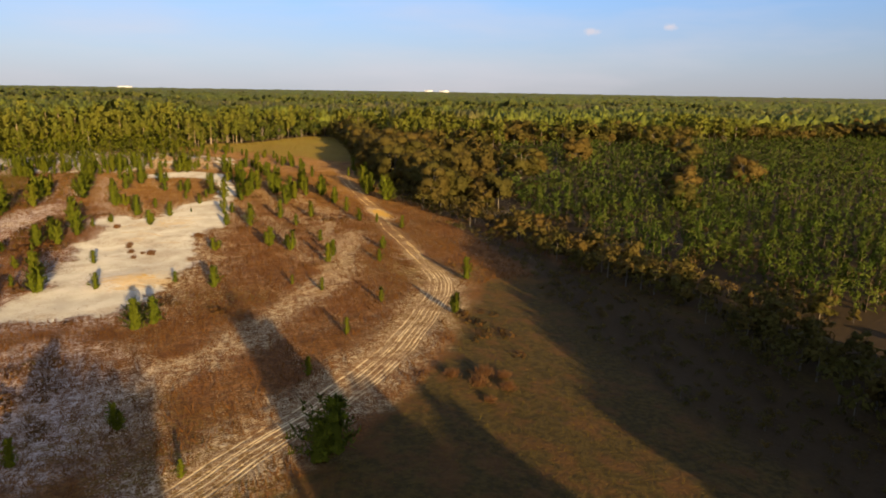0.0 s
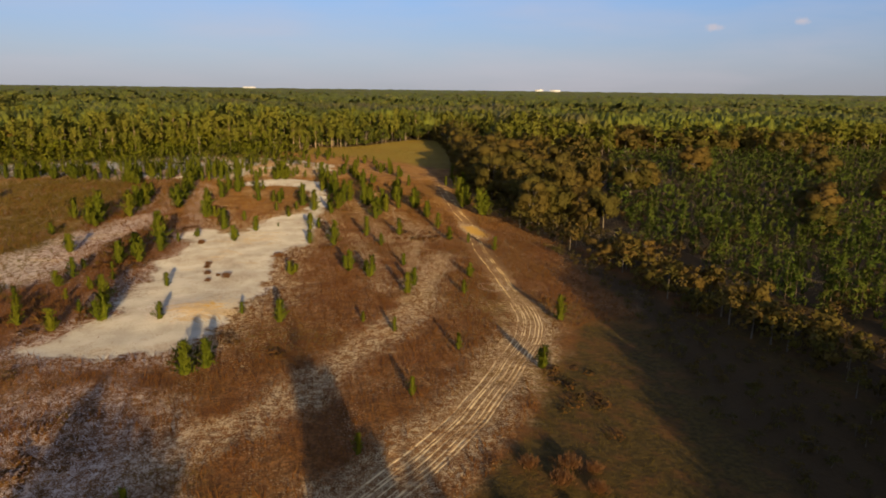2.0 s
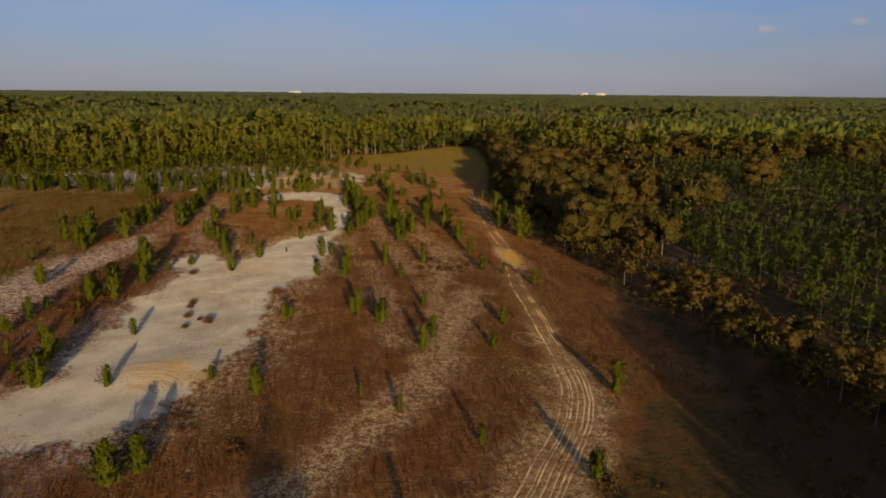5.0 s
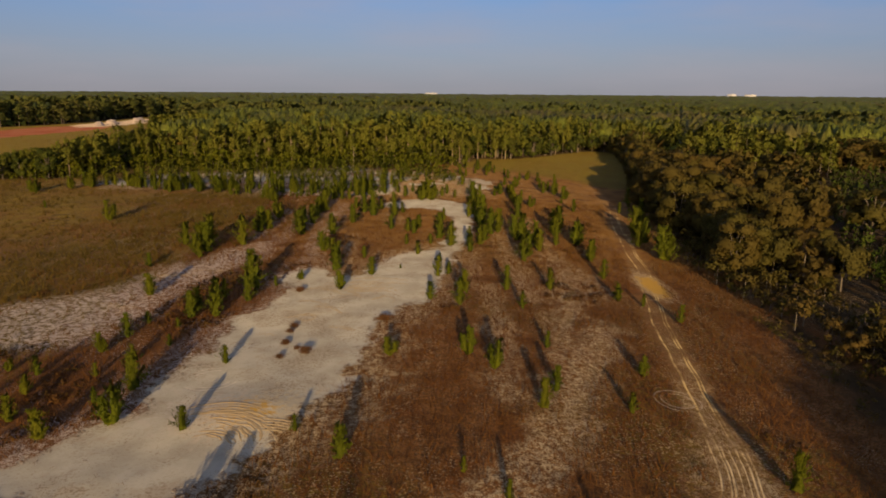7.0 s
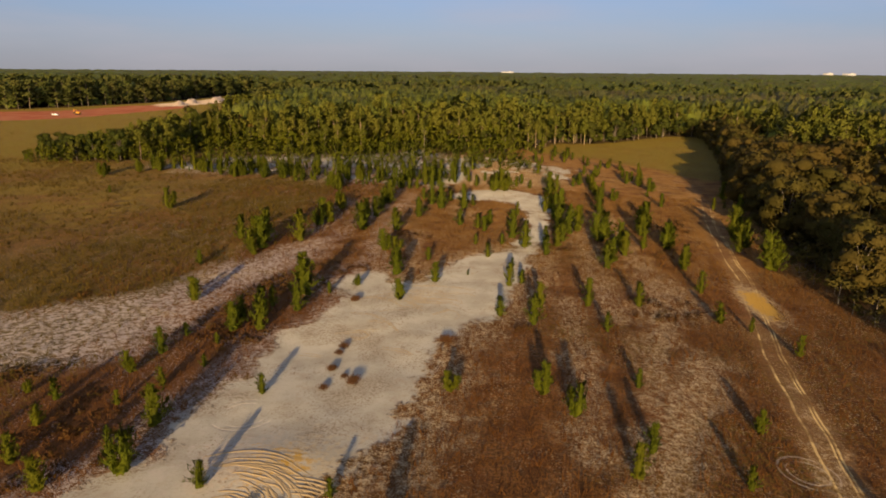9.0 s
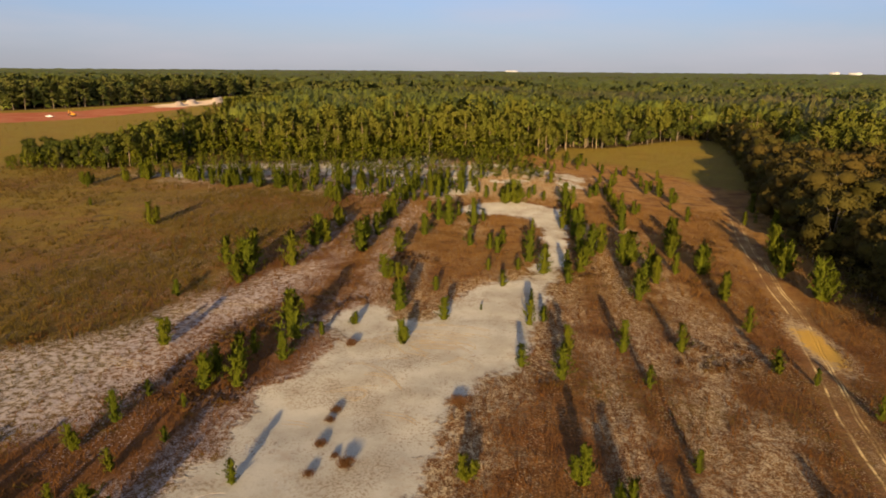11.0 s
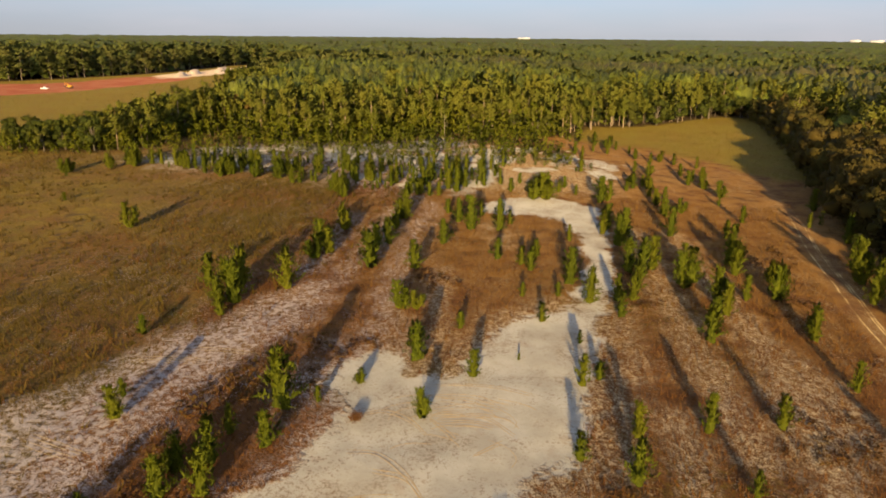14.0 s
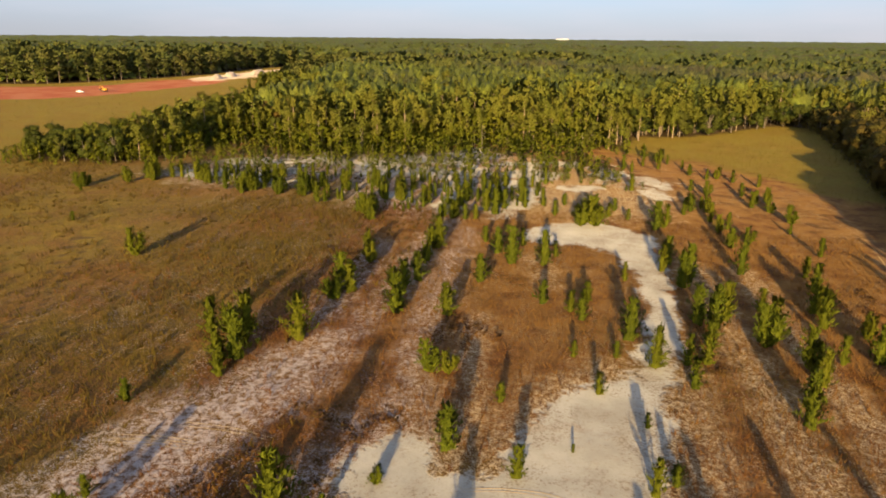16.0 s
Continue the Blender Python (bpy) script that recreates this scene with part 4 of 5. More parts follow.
saplings = sapling_kind()
plant(saplings, 10.1, 32.1, 3.5, 1.75)
plant(saplings, 9.2, 31.4, 2.6, 1.6)
plant(saplings, 0.9, 56.5, 2.9, 1.5)
plant(saplings, 2.3, 57.5, 2.6, 1.45)
PINES_CLUMPS = [(-69.1, 173.4), (-64.6, 178.6), (-63.4, 183.6), (-61.8, 183.2), (-52.2, 182.1), (-50.3, 180.8), (-44.0, 177.3), (-42.5, 177.5), (-43.5, 183.5), (-40.8, 183.9), (-40.2, 177.9),
                (-35.3, 181.6), (-34.9, 175.8), (-32.1, 176.3), (-30.8, 179.3), (-27.1, 171.7), (-28.8, 182.6), (-25.6, 180.1), (-19.9, 167.9), (-18.5, 165.8), (-21.7, 183.7),
                (-16.9, 175.8), (-15.8, 178.7), (-10.9, 174.1), (-7.2, 165.2), (-4.3, 164.6), (-4.6, 177.7)]   # young pines that crowd together, two or three at each place
PINES_ROWS = [(27.6, 227.1), (30.3, 224.1), (34.5, 219.7), (43.8, 192.7), (34.5, 194.4), (31.0, 174.8), (27.8, 177.9), (33.9, 165.0), (40.2, 187.8), (29.3, 180.7), (40.7, 196.7), (41.9, 162.0), (43.5, 179.0), (14.5, 173.3), (17.3, 175.1), (21.7, 210.4), (23.1, 208.6)]
ALL_PINES = PINES_WEST + PINES_MID + PINES_EAST + PINES_NEAR + PINES_START + PINES_FAR + PINES_NORTH + PINES_LAST + PINES_HEATHER
for x, y, h in ALL_PINES:
    plant(saplings, x, y, h * (0.76 if y > 168 and x > 25 else 0.96), float(rng.uniform(0.92, 1.25)) * (0.85 if x > 14 else 1.0))
for x, y in PINES_CLUMPS:
    for _ in range(int(rng.integers(2, 4))):
        plant(saplings, x + float(rng.normal() * 0.9), y + float(rng.normal() * 0.9), float(rng.uniform(1.8, 3.8)), float(rng.uniform(0.9, 1.25)))
for x, y in PINES_ROWS:
    plant(saplings, x, y, float(rng.uniform(2.2, 3.4)), float(rng.uniform(0.8, 1.1)))


def belt_density(x, y):
    """How thickly young pines stand in the belt before the tall woods."""
    front = np.interp(x, [-66, -60, -40, -26, -14, 5, 30, 46], [190, 181, 180, 173, 168, 174, 176, 170])
    back = np.interp(x, [-66, -57, -15, 11, 20, 40, 52], [200, 214, 226, 232, 200, 178, 175])
    return np.where((y > front) & (y < back) & (x > -66) & (x < 46), 1.0, 0.0)


bx, by = scatter(rng, -66, 46, 148, 234, 2.2)
keep = (belt_density(bx, by) > 0) & (fbm(bx / 14, by / 14, 21) + rng.uniform(-0.2, 0.2, bx.size) > np.where(by > 190, 0.35, 0.47) + np.clip((bx - 18) / 60, 0, 0.2)) & (area_distance(SAND_FAR, bx, by) < -0.5)
bx, by = bx[keep], by[keep]
order = np.argsort(by)
ahead, rest = order[:190], order[190:]
belt_shapes = [sapling_shape(rng, 2, 8, float(rng.uniform(0.95, 1.35))) for _ in range(6)]
many("young_pine_thicket", "scattered young green pines on sand before the thicket", "pine thicket", belt_shapes, (("trunks", YOUNG_BARK), ("crowns", SAPLING)),
     np.stack([bx[ahead], by[ahead], 1.0 + 2.7 * rng.uniform(0, 1, len(ahead)) ** 1.3, rng.uniform(0.75, 1.15, len(ahead))], 1), rng)
small_shapes = [pine_shape(rng, 12, 8, bare=0.03, size=0.11, slim=0.32, limbs=False, wide=2.0) for _ in range(6)]
many("young_pine_belt", "thicket of young green pines before the tall woods", "pine thicket", small_shapes, (("trunks", DULL_BARK), ("crowns", CROWD)),
     np.stack([bx[rest], by[rest], 0.9 + (2.2 + np.clip((by[rest] - 195) / 12, 0, 1.6)) * rng.uniform(0, 1, len(rest)) ** 1.2, rng.uniform(0.8, 1.2, len(rest))], 1), rng)

# ---- the woods ----
pine_near = [pine_shape(rng, 28, 32, bare=float(b), size=0.042, slim=0.34, wide=0.95) for b in (0.06, 0.14, 0.22, 0.3, 0.38, 0.46, 0.52)]
pine_wood_shapes = [pine_shape(rng, 15, 13, bare=float(b), size=0.062, slim=0.42, limbs=False, wide=0.92) for b in (0.08, 0.15, 0.22, 0.3, 0.38, 0.45, 0.5, 0.55)]
pine_mid = [pine_shape(rng, 13, 11, bare=float(rng.uniform(0.15, 0.5)), size=0.07, slim=0.45, limbs=False, wide=1.05) for _ in range(8)]
pine_brink = [pine_shape(rng, 13, 11, bare=float(rng.uniform(0.04, 0.25)), size=0.075, slim=0.45, limbs=False, wide=1.1) for _ in range(6)]
pine_far = [pine_shape(rng, 8, 5, bare=float(b), size=0.14, slim=0.42, limbs=False, wide=1.0) for b in (0.2, 0.3, 0.4, 0.5)]
oak_near = [broadleaf_shape(rng, 22, 48, size=0.039) for _ in range(5)]
oak_mid = [broadleaf_shape(rng, 10, 20, size=0.08, limbs=False, dense=False) for _ in range(6)]
oak_band = [broadleaf_shape(rng, 18, 48, size=0.04, limbs=False) for _ in range(6)]
oak_far = [broadleaf_shape(rng, 5, 6, size=0.21, limbs=False, stemmed=False, dense=False) for _ in range(4)]
planted_near = [pine_shape(rng, 13, 8, bare=0.02, size=0.11, slim=0.22, limbs=False, wide=1.35) for _ in range(6)]
planted_shapes = [pine_shape(rng, 5, 4, bare=0.03, size=0.18, slim=0.26, limbs=False, wide=1.35) for _ in range(6)]


def tall_kind(name, label, category, group, shapes, barkm, leafm):
    made = []
    for stem, crown in shapes:
        top = thing(name, label, category, group)
        part("trunk", mesh_of("trunk", *stem, barkm), top)
        part("crown", crown_mesh("crown", crown, leafm), top)
        made.append(top)
    return made


tall_pines = tall_kind("tall_pine", "tall pine with a bare pale trunk and ragged green crown", "pine tree", "pines at the edge of the woods", pine_near, PINE_BARK, PINE)
oaks = tall_kind("broadleaf_tree", "spreading olive-brown broadleaf tree with thinning autumn leaves", "tree", "broadleaf trees along the woods' edge", oak_near, GREY_BARK, BROADLEAF)

BAY = foliage("bay_leaves", (0.03, 0.045, 0.007), (0.105, 0.12, 0.016), (0.13, 0.12, 0.018))
green_trees = tall_kind("green_tree", "rounded green broadleaf tree at the edge of the pine woods", "tree", "green trees before the pines", [broadleaf_shape(rng, 18, 50, size=0.042) for _ in range(4)], GREY_BARK, BAY)

start_trees = tall_kind("shade_tree", "tall leafy broadleaf tree behind the start of the flight", "tree", "trees behind the start", [broadleaf_shape(rng, 26, 34, size=0.09) for _ in range(3)], GREY_BARK, BROADLEAF)

# trees that stand behind the start, where the long shadows come from
for x, y, h, w in [(9.8, -6, 13.6, 0.36), (11.2, -8, 11.4, 0.5), (12.4, -14, 10.6, 0.5), (10.6, -13, 11.2, 0.6), (11.2, -20, 11.6, 0.6), (10.4, -26, 11, 0.6),
                   (14.4, -17, 11.2, 0.6), (17.0, -19, 11.4, 0.55), (16.6, -25, 12, 0.6), (13.6, -24, 11.6, 0.7), (17.0, -31, 12, 0.6), (14.2, -32, 12, 0.7), (8.6, -24, 10.2, 0.5),
                   (-3.8, -6, 12.4, 0.5), (-3.2, -10, 11.6, 0.6), (-0.9, -8, 11.4, 0.45), (-0.2, -12, 12.0, 0.45), (-2.2, -10, 11.8, 0.55), (-5.2, -10, 11.2, 0.55), (-3.6, -12, 12.4, 0.55), (-2.8, -15, 11.8, 0.7), (-1.6, -19, 11.4, 0.6), (-3.8, -24, 12, 0.7), (-5.4, -20, 10.8, 0.6), (-9, -18, 9.6, 0.6), (-8.4, -26, 11, 0.7), (-1, -30, 12, 0.7),
                   (3.4, -19, 9.4, 0.35), (7.2, -21, 9.2, 0.3)]:
    plant(start_trees, x, y, h, w)

for x, y, h, w in [(32.0, -18, 12.2, 0.5), (33.4, -23, 13.8, 0.55), (33.0, -29, 13, 0.55), (34.2, -14, 12.8, 0.5), (35.2, -19, 14.2, 0.55), (30.2, -18, 11.4, 0.45), (29.0, -20, 11.0, 0.45), (30.6, -25, 12.6, 0.5), (36.4, -10, 12.6, 0.5), (37.4, -16, 13.2, 0.55), (38.8, -6, 13.2, 0.5), (40.0, -12, 13.8, 0.55),
                   (41.0, -3, 14.2, 0.5), (42.4, -8, 15, 0.5), (42.6, 1, 15.2, 0.45), (44.0, -3, 16.4, 0.48), (44.4, 5, 16.4, 0.42), (46.2, 0, 17, 0.45), (46.4, 9, 16.2, 0.42), (48, 4, 16, 0.45), (36, -27, 12.6, 0.65), (37.8, -9, 13.2, 0.55), (39.6, -14, 14.6, 0.6), (36.2, -17, 13, 0.6), (40, -21, 13.4, 0.65), (44, -14, 15, 0.6), (48, -8, 15, 0.6),
                   (50.5, 6, 11, 0.6), (53.5, 10, 11, 0.6), (50, 14, 10.5, 0.55), (54, 17, 10.5, 0.6), (53, -2, 12, 0.7)]:
    plant(start_trees, x, y, h, w)


def low_west(x, y):
    """The woods stand lower towards the western tip of the copse."""
    return np.where((x > -145) & (y < 330), np.interp(x, [-108, -96, -84, -70], [0.36, 0.45, 0.66, 1.0]), 1.0)


wx, wy = scatter(rng, -130, 130, -75, 335, 4.2)
inside = -area_distance(OPEN, wx, wy)
planted = (wx > 57 + np.interp(wy, [40, 90, 135, 230], [6, 2, 22, 75])) & (wy > 40) & (wy < 236)
hollow = (wx > 42) & (wx < 58) & (wy > 90) & (wy < 110)   # a gap in the trees
edge_row = (inside > 0) & (inside < 7) & ~hollow
band = (inside > 0) & (inside < 60) & ~planted & ~hollow
broad = (wx > 20) & (wy < 300) & (wx > 24 + 0.18 * wy)
low_copse = low_west(wx, wy)
south = np.interp(wy, [-10, 8, 18, 80, 95, 115, 150, 180], [1.0, 1.0, 0.32, 0.3, 0.6, 0.85, 0.95, 1.0]) * np.where((wx > 48) & (wy < 20), 0.5, 1.0)   # tall south of the start, scrubby beside the grass strip
used_edge = np.zeros(wx.size, bool)
count = {"pine": 0, "oak": 0}
for k in np.nonzero(edge_row & ~planted)[0]:
    if broad[k] and count["oak"] < 130:
        plant(oaks, float(wx[k]), float(wy[k]), float(rng.uniform(6.5, 10) * south[k] * (1.2 if 100 < wy[k] < 205 else 1.0)), float(rng.uniform(0.85, 1.2)))
        count["oak"] += 1
        used_edge[k] = True
    elif not broad[k] and wy[k] > 150 and count["pine"] < 130:
        tall = float(rng.choice([rng.uniform(4.5, 7), rng.uniform(6.5, 9), rng.uniform(8, 11)])) * low_copse[k]
        if rng.uniform() < np.interp(low_copse[k], [0.6, 1.0], [0.65, 0.2]):
            plant(green_trees, float(wx[k]), float(wy[k]), float(rng.uniform(5, 8.5)) * (0.5 + 0.5 * low_copse[k]), float(rng.uniform(0.8, 1.1)))
            used_edge[k] = True
            continue
        plant(tall_pines, float(wx[k]), float(wy[k]), float(tall), float(rng.uniform(1.0, 1.4) * (1.5 - 0.5 * low_copse[k])))
        count["pine"] += 1
        used_edge[k] = True

more = band & ~used_edge
behind = broad & (wy > 165) & (inside > 15)
mix_oak = more & ((broad & (rng.uniform(0, 1, wx.size) < np.where(behind, 0.15, 0.62))) | (rng.uniform(0, 1, wx.size) < 0.12))
oak_height = (5.0 + 6.0 * rng.uniform(0, 1, wx.size) ** 1.3) * low_copse * south
mix_oak &= ~broad | (inside < 6) | (fbm(wx / 8, wy / 8, 47) > 0.4)
front = mix_oak & broad & (inside < 24) & (wy < 210) & (wy > 12)
for name, rows, shapes in (("broadleaf_wood", front, oak_band), ("broadleaf_wood_behind", mix_oak & ~front, oak_mid)):
    many(name, "olive-brown broadleaf wood beside the shaded grass strip", "woodland", shapes, (("trunks", GREY_BARK), ("crowns", BROADLEAF)),
         np.stack([wx[rows], wy[rows], oak_height[rows], rng.uniform(0.9, 1.35, rows.sum())], 1), rng)
mx, my = scatter(rng, -130, 132, 165, 345, 3.0)
deep = -area_distance(OPEN, mx, my)
stand = (deep > 3) & (deep < np.where(mx > 60, 64, 46)) & ((mx < 24 + 0.18 * my) & (my > 190) | (deep > 15) & (my > 165) & (area_distance(PLANTED_LAND, mx, my) < 4)) & (fbm(mx / 9, my / 9, 46) > 0.3)
rise = (0.5 + 0.95 * fbm(mx / 13, my / 13, 44)) * low_west(mx, my) * np.interp(deep, [3, 14], [0.85, 1.0])
pale = rng.uniform(0, 1, mx.size) < 0.22
for name, label, rows, trunk in (("pine_wood", "tall dense pine wood behind the heath", stand & ~pale, DULL_BARK), ("pale_stemmed_pine_wood", "tall pines with pale bare trunks within the wood", stand & pale, PINE_BARK)):
    many(name, label, "woodland", pine_wood_shapes[4:] if trunk == PINE_BARK else pine_wood_shapes[:6], (("trunks", trunk), ("crowns", PINE)),
         np.stack([mx[rows], my[rows], rng.uniform(7, 12, rows.sum()) * rise[rows], rng.uniform(1.0, 1.5, rows.sum())], 1), rng)

# single pines that stand above the rest, on long bare trunks
lone_pines = tall_kind("tall_pine", "tall pine on a long bare pale trunk above the wood", "pine tree", "pines above the woods", [pine_shape(rng, 16, 34, bare=b, size=0.036, slim=0.3, wide=1.1) for b in (0.5, 0.58, 0.64)], PINE_BARK, PINE)
ex, ey = scatter(rng, -95, 95, 225, 330, 17)
for x, y in zip(ex, ey):
    if area_distance(OPEN, np.array([x]), np.array([y]))[0] < -4 and rng.uniform() < 0.62 * float(low_west(np.array([x]), np.array([y]))[0]) ** 2:
        plant(lone_pines, float(x), float(y), float(rng.uniform(11, 13.5)), float(rng.uniform(0.9, 1.3)))

# undergrowth along the edges of the woods
ux, uy = scatter(rng, -115, 90, -60, 330, 2.1)
under = area_distance(OPEN, ux, uy)
low = (under < 2.5) & (under > -11) & (rng.uniform(0, 1, ux.size) < 0.9)
bush_shapes = [broadleaf_shape(rng, 8, 15, size=0.075, limbs=False, dense=False) for _ in range(5)]
lo_e = low & (under < 1) & (under > -7) & (ux > 24 + 0.18 * uy)
qx, qy = scatter(rng, -115, 90, 150, 335, 1.75)
foot = area_distance(OPEN, qx, qy)
lo_w = (foot > -13) & (foot < np.where((qx > -64) & (qx < 30), 10.0, 4.0)) & ~(qx > 24 + 0.18 * qy) & (rng.uniform(-4, 11, qx.size) > foot) & (area_distance(CLEARING, qx, qy) < 2)
crowd_shapes = [pine_shape(rng, 12, 9, bare=0.02, size=0.11, slim=0.34, limbs=False, wide=float(rng.uniform(1.1, 1.6))) for _ in range(7)]
many("edge_undergrowth", "olive undergrowth along the broadleaf wood's edge", "undergrowth", bush_shapes, (("stems", GREY_BARK), ("leaves", BROADLEAF)),
     np.stack([ux[lo_e], uy[lo_e], rng.uniform(1.2, 4.2, lo_e.sum()), rng.uniform(0.9, 1.4, lo_e.sum())], 1), rng)
many("young_edge_pines", "young pines crowding the foot of the tall woods", "pine thicket", crowd_shapes, (("trunks", DULL_BARK), ("crowns", CROWD)),
     np.stack([qx[lo_w], qy[lo_w], np.interp(foot[lo_w], [-13, -4, 5, 10], [6.5, 5.0, 3.0, 2.0]) * rng.uniform(0.55, 1.25, lo_w.sum()) * (0.4 + 0.6 * low_west(qx, qy)[lo_w]), rng.uniform(0.9, 1.3, lo_w.sum())], 1), rng)

# low brush added to make the shaded strip darker
vx, vy = scatter(rng, 28, 56, 10, 98, 1.6)
low_b = (area_distance(SHADE_STRIP, vx, vy) > 0.3) & (area_distance(OPEN, vx, vy) > 0)
many("shaded_brush", "brown brush added to darken the shaded strip beside the broadleaf wood", "undergrowth", bush_shapes[:3], (("stems", GREY_BARK), ("leaves", BROADLEAF)),
     np.stack([vx[low_b], vy[low_b], rng.uniform(0.4, 1.1, low_b.sum()), rng.uniform(1.2, 1.9, low_b.sum())], 1), rng)

# planted young pines in close order beyond the broadleaf trees
px, py = scatter(rng, 55, 320, 40, 236, 2.3)
ok = (px > 57 + np.interp(py, [40, 90, 135, 230], [6, 2, 22, 75])) & (fbm(px / 12, py / 12, 33) > 0.27) & (py < 236 - 0.08 * px)
near_rows = ok & (np.hypot(px - 10, py - 10) < 125)
far_rows = ok & ~near_rows
for name, rows, shapes in (("pine_plantation", near_rows, planted_near), ("pine_plantation_beyond", far_rows, planted_shapes)):
    many(name, "dense dark green plantation of young pines", "plantation", shapes, (("trunks", YOUNG_BARK), ("crowns", PLANTED)),
         np.stack([px[rows], py[rows], rng.uniform(2.0, 4.3, rows.sum()), rng.uniform(0.9, 1.25, rows.sum())], 1), rng)
for x, y, h in [(108, 108, 7), (110, 112, 6.5), (131, 113, 8), (134, 117, 7), (123, 168, 9), (127, 171, 8), (86, 138, 9), (90, 140, 8), (188, 208, 10), (200, 248, 10), (170, 175, 9), (92, 92, 6), (150, 150, 8)]:
    plant(oaks, x, y, h, 1.25)
# brown brush among the first planted rows
hx, hy = scatter(rng, 50, 120, 40, 130, 2.2)
brush = (hx > 55 + np.interp(hy, [40, 90, 135], [3, 2, 22])) & (fbm(hx / 9, hy / 9, 35) + np.clip((hx - 62) / 90, 0, 1) < 0.54)


TAN_BRUSH = foliage("tan_brush_leaves", (0.095, 0.058, 0.018), (0.155, 0.094, 0.03), (0.12, 0.1, 0.02))
many("plantation_brush", "russet and tan brush among the planted pines", "undergrowth", bush_shapes, (("stems", GREY_BARK), ("leaves", TAN_BRUSH)),
     np.stack([hx[brush], hy[brush], rng.uniform(0.8, 2.2, brush.sum()), rng.uniform(1.0, 1.6, brush.sum())], 1), rng)


def far_woods(name, label, near, out, step, shapes, oak_shapes, share, low, high, wide):
    """Woods between two distances, in the sweep ahead of the flight."""
    x, y = scatter(rng, -out, out, -100, out, step)
    d, a = np.hypot(x - 10, y), np.degrees(np.arctan2(x - 10, y))
    nearby = (x > -130) & (x < 130) & (y < 335) & (area_distance(OPEN, x, y) > -60)
    ok = (d > near) & (d < out) & (a > -52) & (a < 72) & (area_distance(OPEN, x, y) < -1) & ~nearby
    ok &= ~((x > 50) & (x < 320) & (y > 38) & (y < 238 - 0.08 * x))
    ok &= ~((x > 20) & (y < 40) & (x < 130))
    ok &= fbm(x / (step * 3), y / (step * 3), 91) > 0.3
    x, y = x[ok], y[ok]
    oak = (fbm(x / 90, y / 90, 51) + 0.25 * np.clip(x / 400, -0.5, 1) + rng.uniform(-0.12, 0.12, x.size)) > share
    rise = (np.where(y > 450, 0.86, 0.72) + np.where(y > 450, 0.28, 0.55) * fbm(x / 60, y / 60, 77)) * low_west(x, y)
    n = x.size
    h, w = rng.uniform(low, high, n) * rise * np.where((x < -180) & (y < 760), 1.2, 1.0), rng.uniform(0.9, 1.4, n) * wide
    brink = (area_distance(OPEN, x, y) > -26) & (near > 300)
    for layer, rows, kinds in ((name, ~oak & ~brink, shapes), (name + "_edge", ~oak & brink, pine_brink)):
        if rows.any():
            many(layer, label, "woodland", kinds, (("trunks", DULL_BARK), ("crowns", PINE if near < 370 else PINE_HAZED)), np.stack([x[rows], y[rows], h[rows], w[rows] * 1.2], 1), rng)
    many("mixed_" + name, "olive-brown broadleaf patches within " + label, "woodland", oak_shapes, (("trunks", GREY_BARK), ("crowns", BROADLEAF)),
         np.stack([x[oak], y[oak], h[oak] * 0.85, w[oak]], 1), rng)


far_woods("deep_woods", "the deep green pine woods", 0, 370, 5.0, pine_mid, oak_mid, 0.66, 8, 11.5, 1.2)
far_woods("middle_woods", "the green pine woods beyond", 370, 680, 6.4, pine_far, oak_far, 0.66, 9, 12.5, 1.3)
far_woods("far_woods", "the far green pine woods", 680, 1500, 23, pine_far, oak_far, 0.62, 9.5, 12.5, 1.6)


def canopy(name, label, near, out, turn_step, grow):
    """The closed roof of the woods seen from above: crowns side by side, from one distance to another."""
    rings = [near]
    while rings[-1] < out:
        rings.append(min(out, rings[-1] + max(2.4, rings[-1] * grow)))
    R, A = np.meshgrid(np.array(rings), np.radians(np.arange(-54, 76, turn_step)), indexing="ij")
    R = R * (1 + rng.uniform(-0.4, 0.4, R.shape) * grow)
    A = A + rng.uniform(-0.4, 0.4, A.shape) * radians(turn_step)
    x, y = (10 + R * np.sin(A)).ravel(), (60 + R * np.cos(A)).ravel()
    inside = np.minimum(-area_distance(OPEN, x, y) - 6, -area_distance(PLANTED_LAND, x, y) - 16)
    crowns = 3.2 * fbm(x / 40, y / 40, 77) + 3.0 * value_noise(x / 9, y / 9, 78) + 5.2 * rng.uniform(0, 1, x.size) ** 1.8
    z = height(x, y) + ((3.8 + 0.8 * crowns) * np.clip((inside - 4) / 16, 0, 1) + 2.2 * np.clip(inside / 5, 0, 1)) * low_west(x, y)
    rows, columns = R.shape
    i = np.arange(rows * columns).reshape(rows, columns)
    quads = np.stack([i[:-1, :-1], i[1:, :-1], i[1:, 1:], i[:-1, 1:]], -1).reshape(-1, 4)
    quads = quads[(inside[quads] > 0).all(1)]
    used, flat = np.unique(quads, return_inverse=True)
    me = mesh_of(name, np.stack([x, y, z], 1)[used], flat.reshape(-1, 4), CANOPY)
    tagged(new(name, me), label, "woodland", kind="stuff")


canopy("woods_canopy", "closed green and brown crowns of the woods seen from above", 128, 1300, 0.2, 0.014)
canopy("distant_canopy", "hazy green and brown woods out to the horizon", 1290, 4900, 0.28, 0.026)

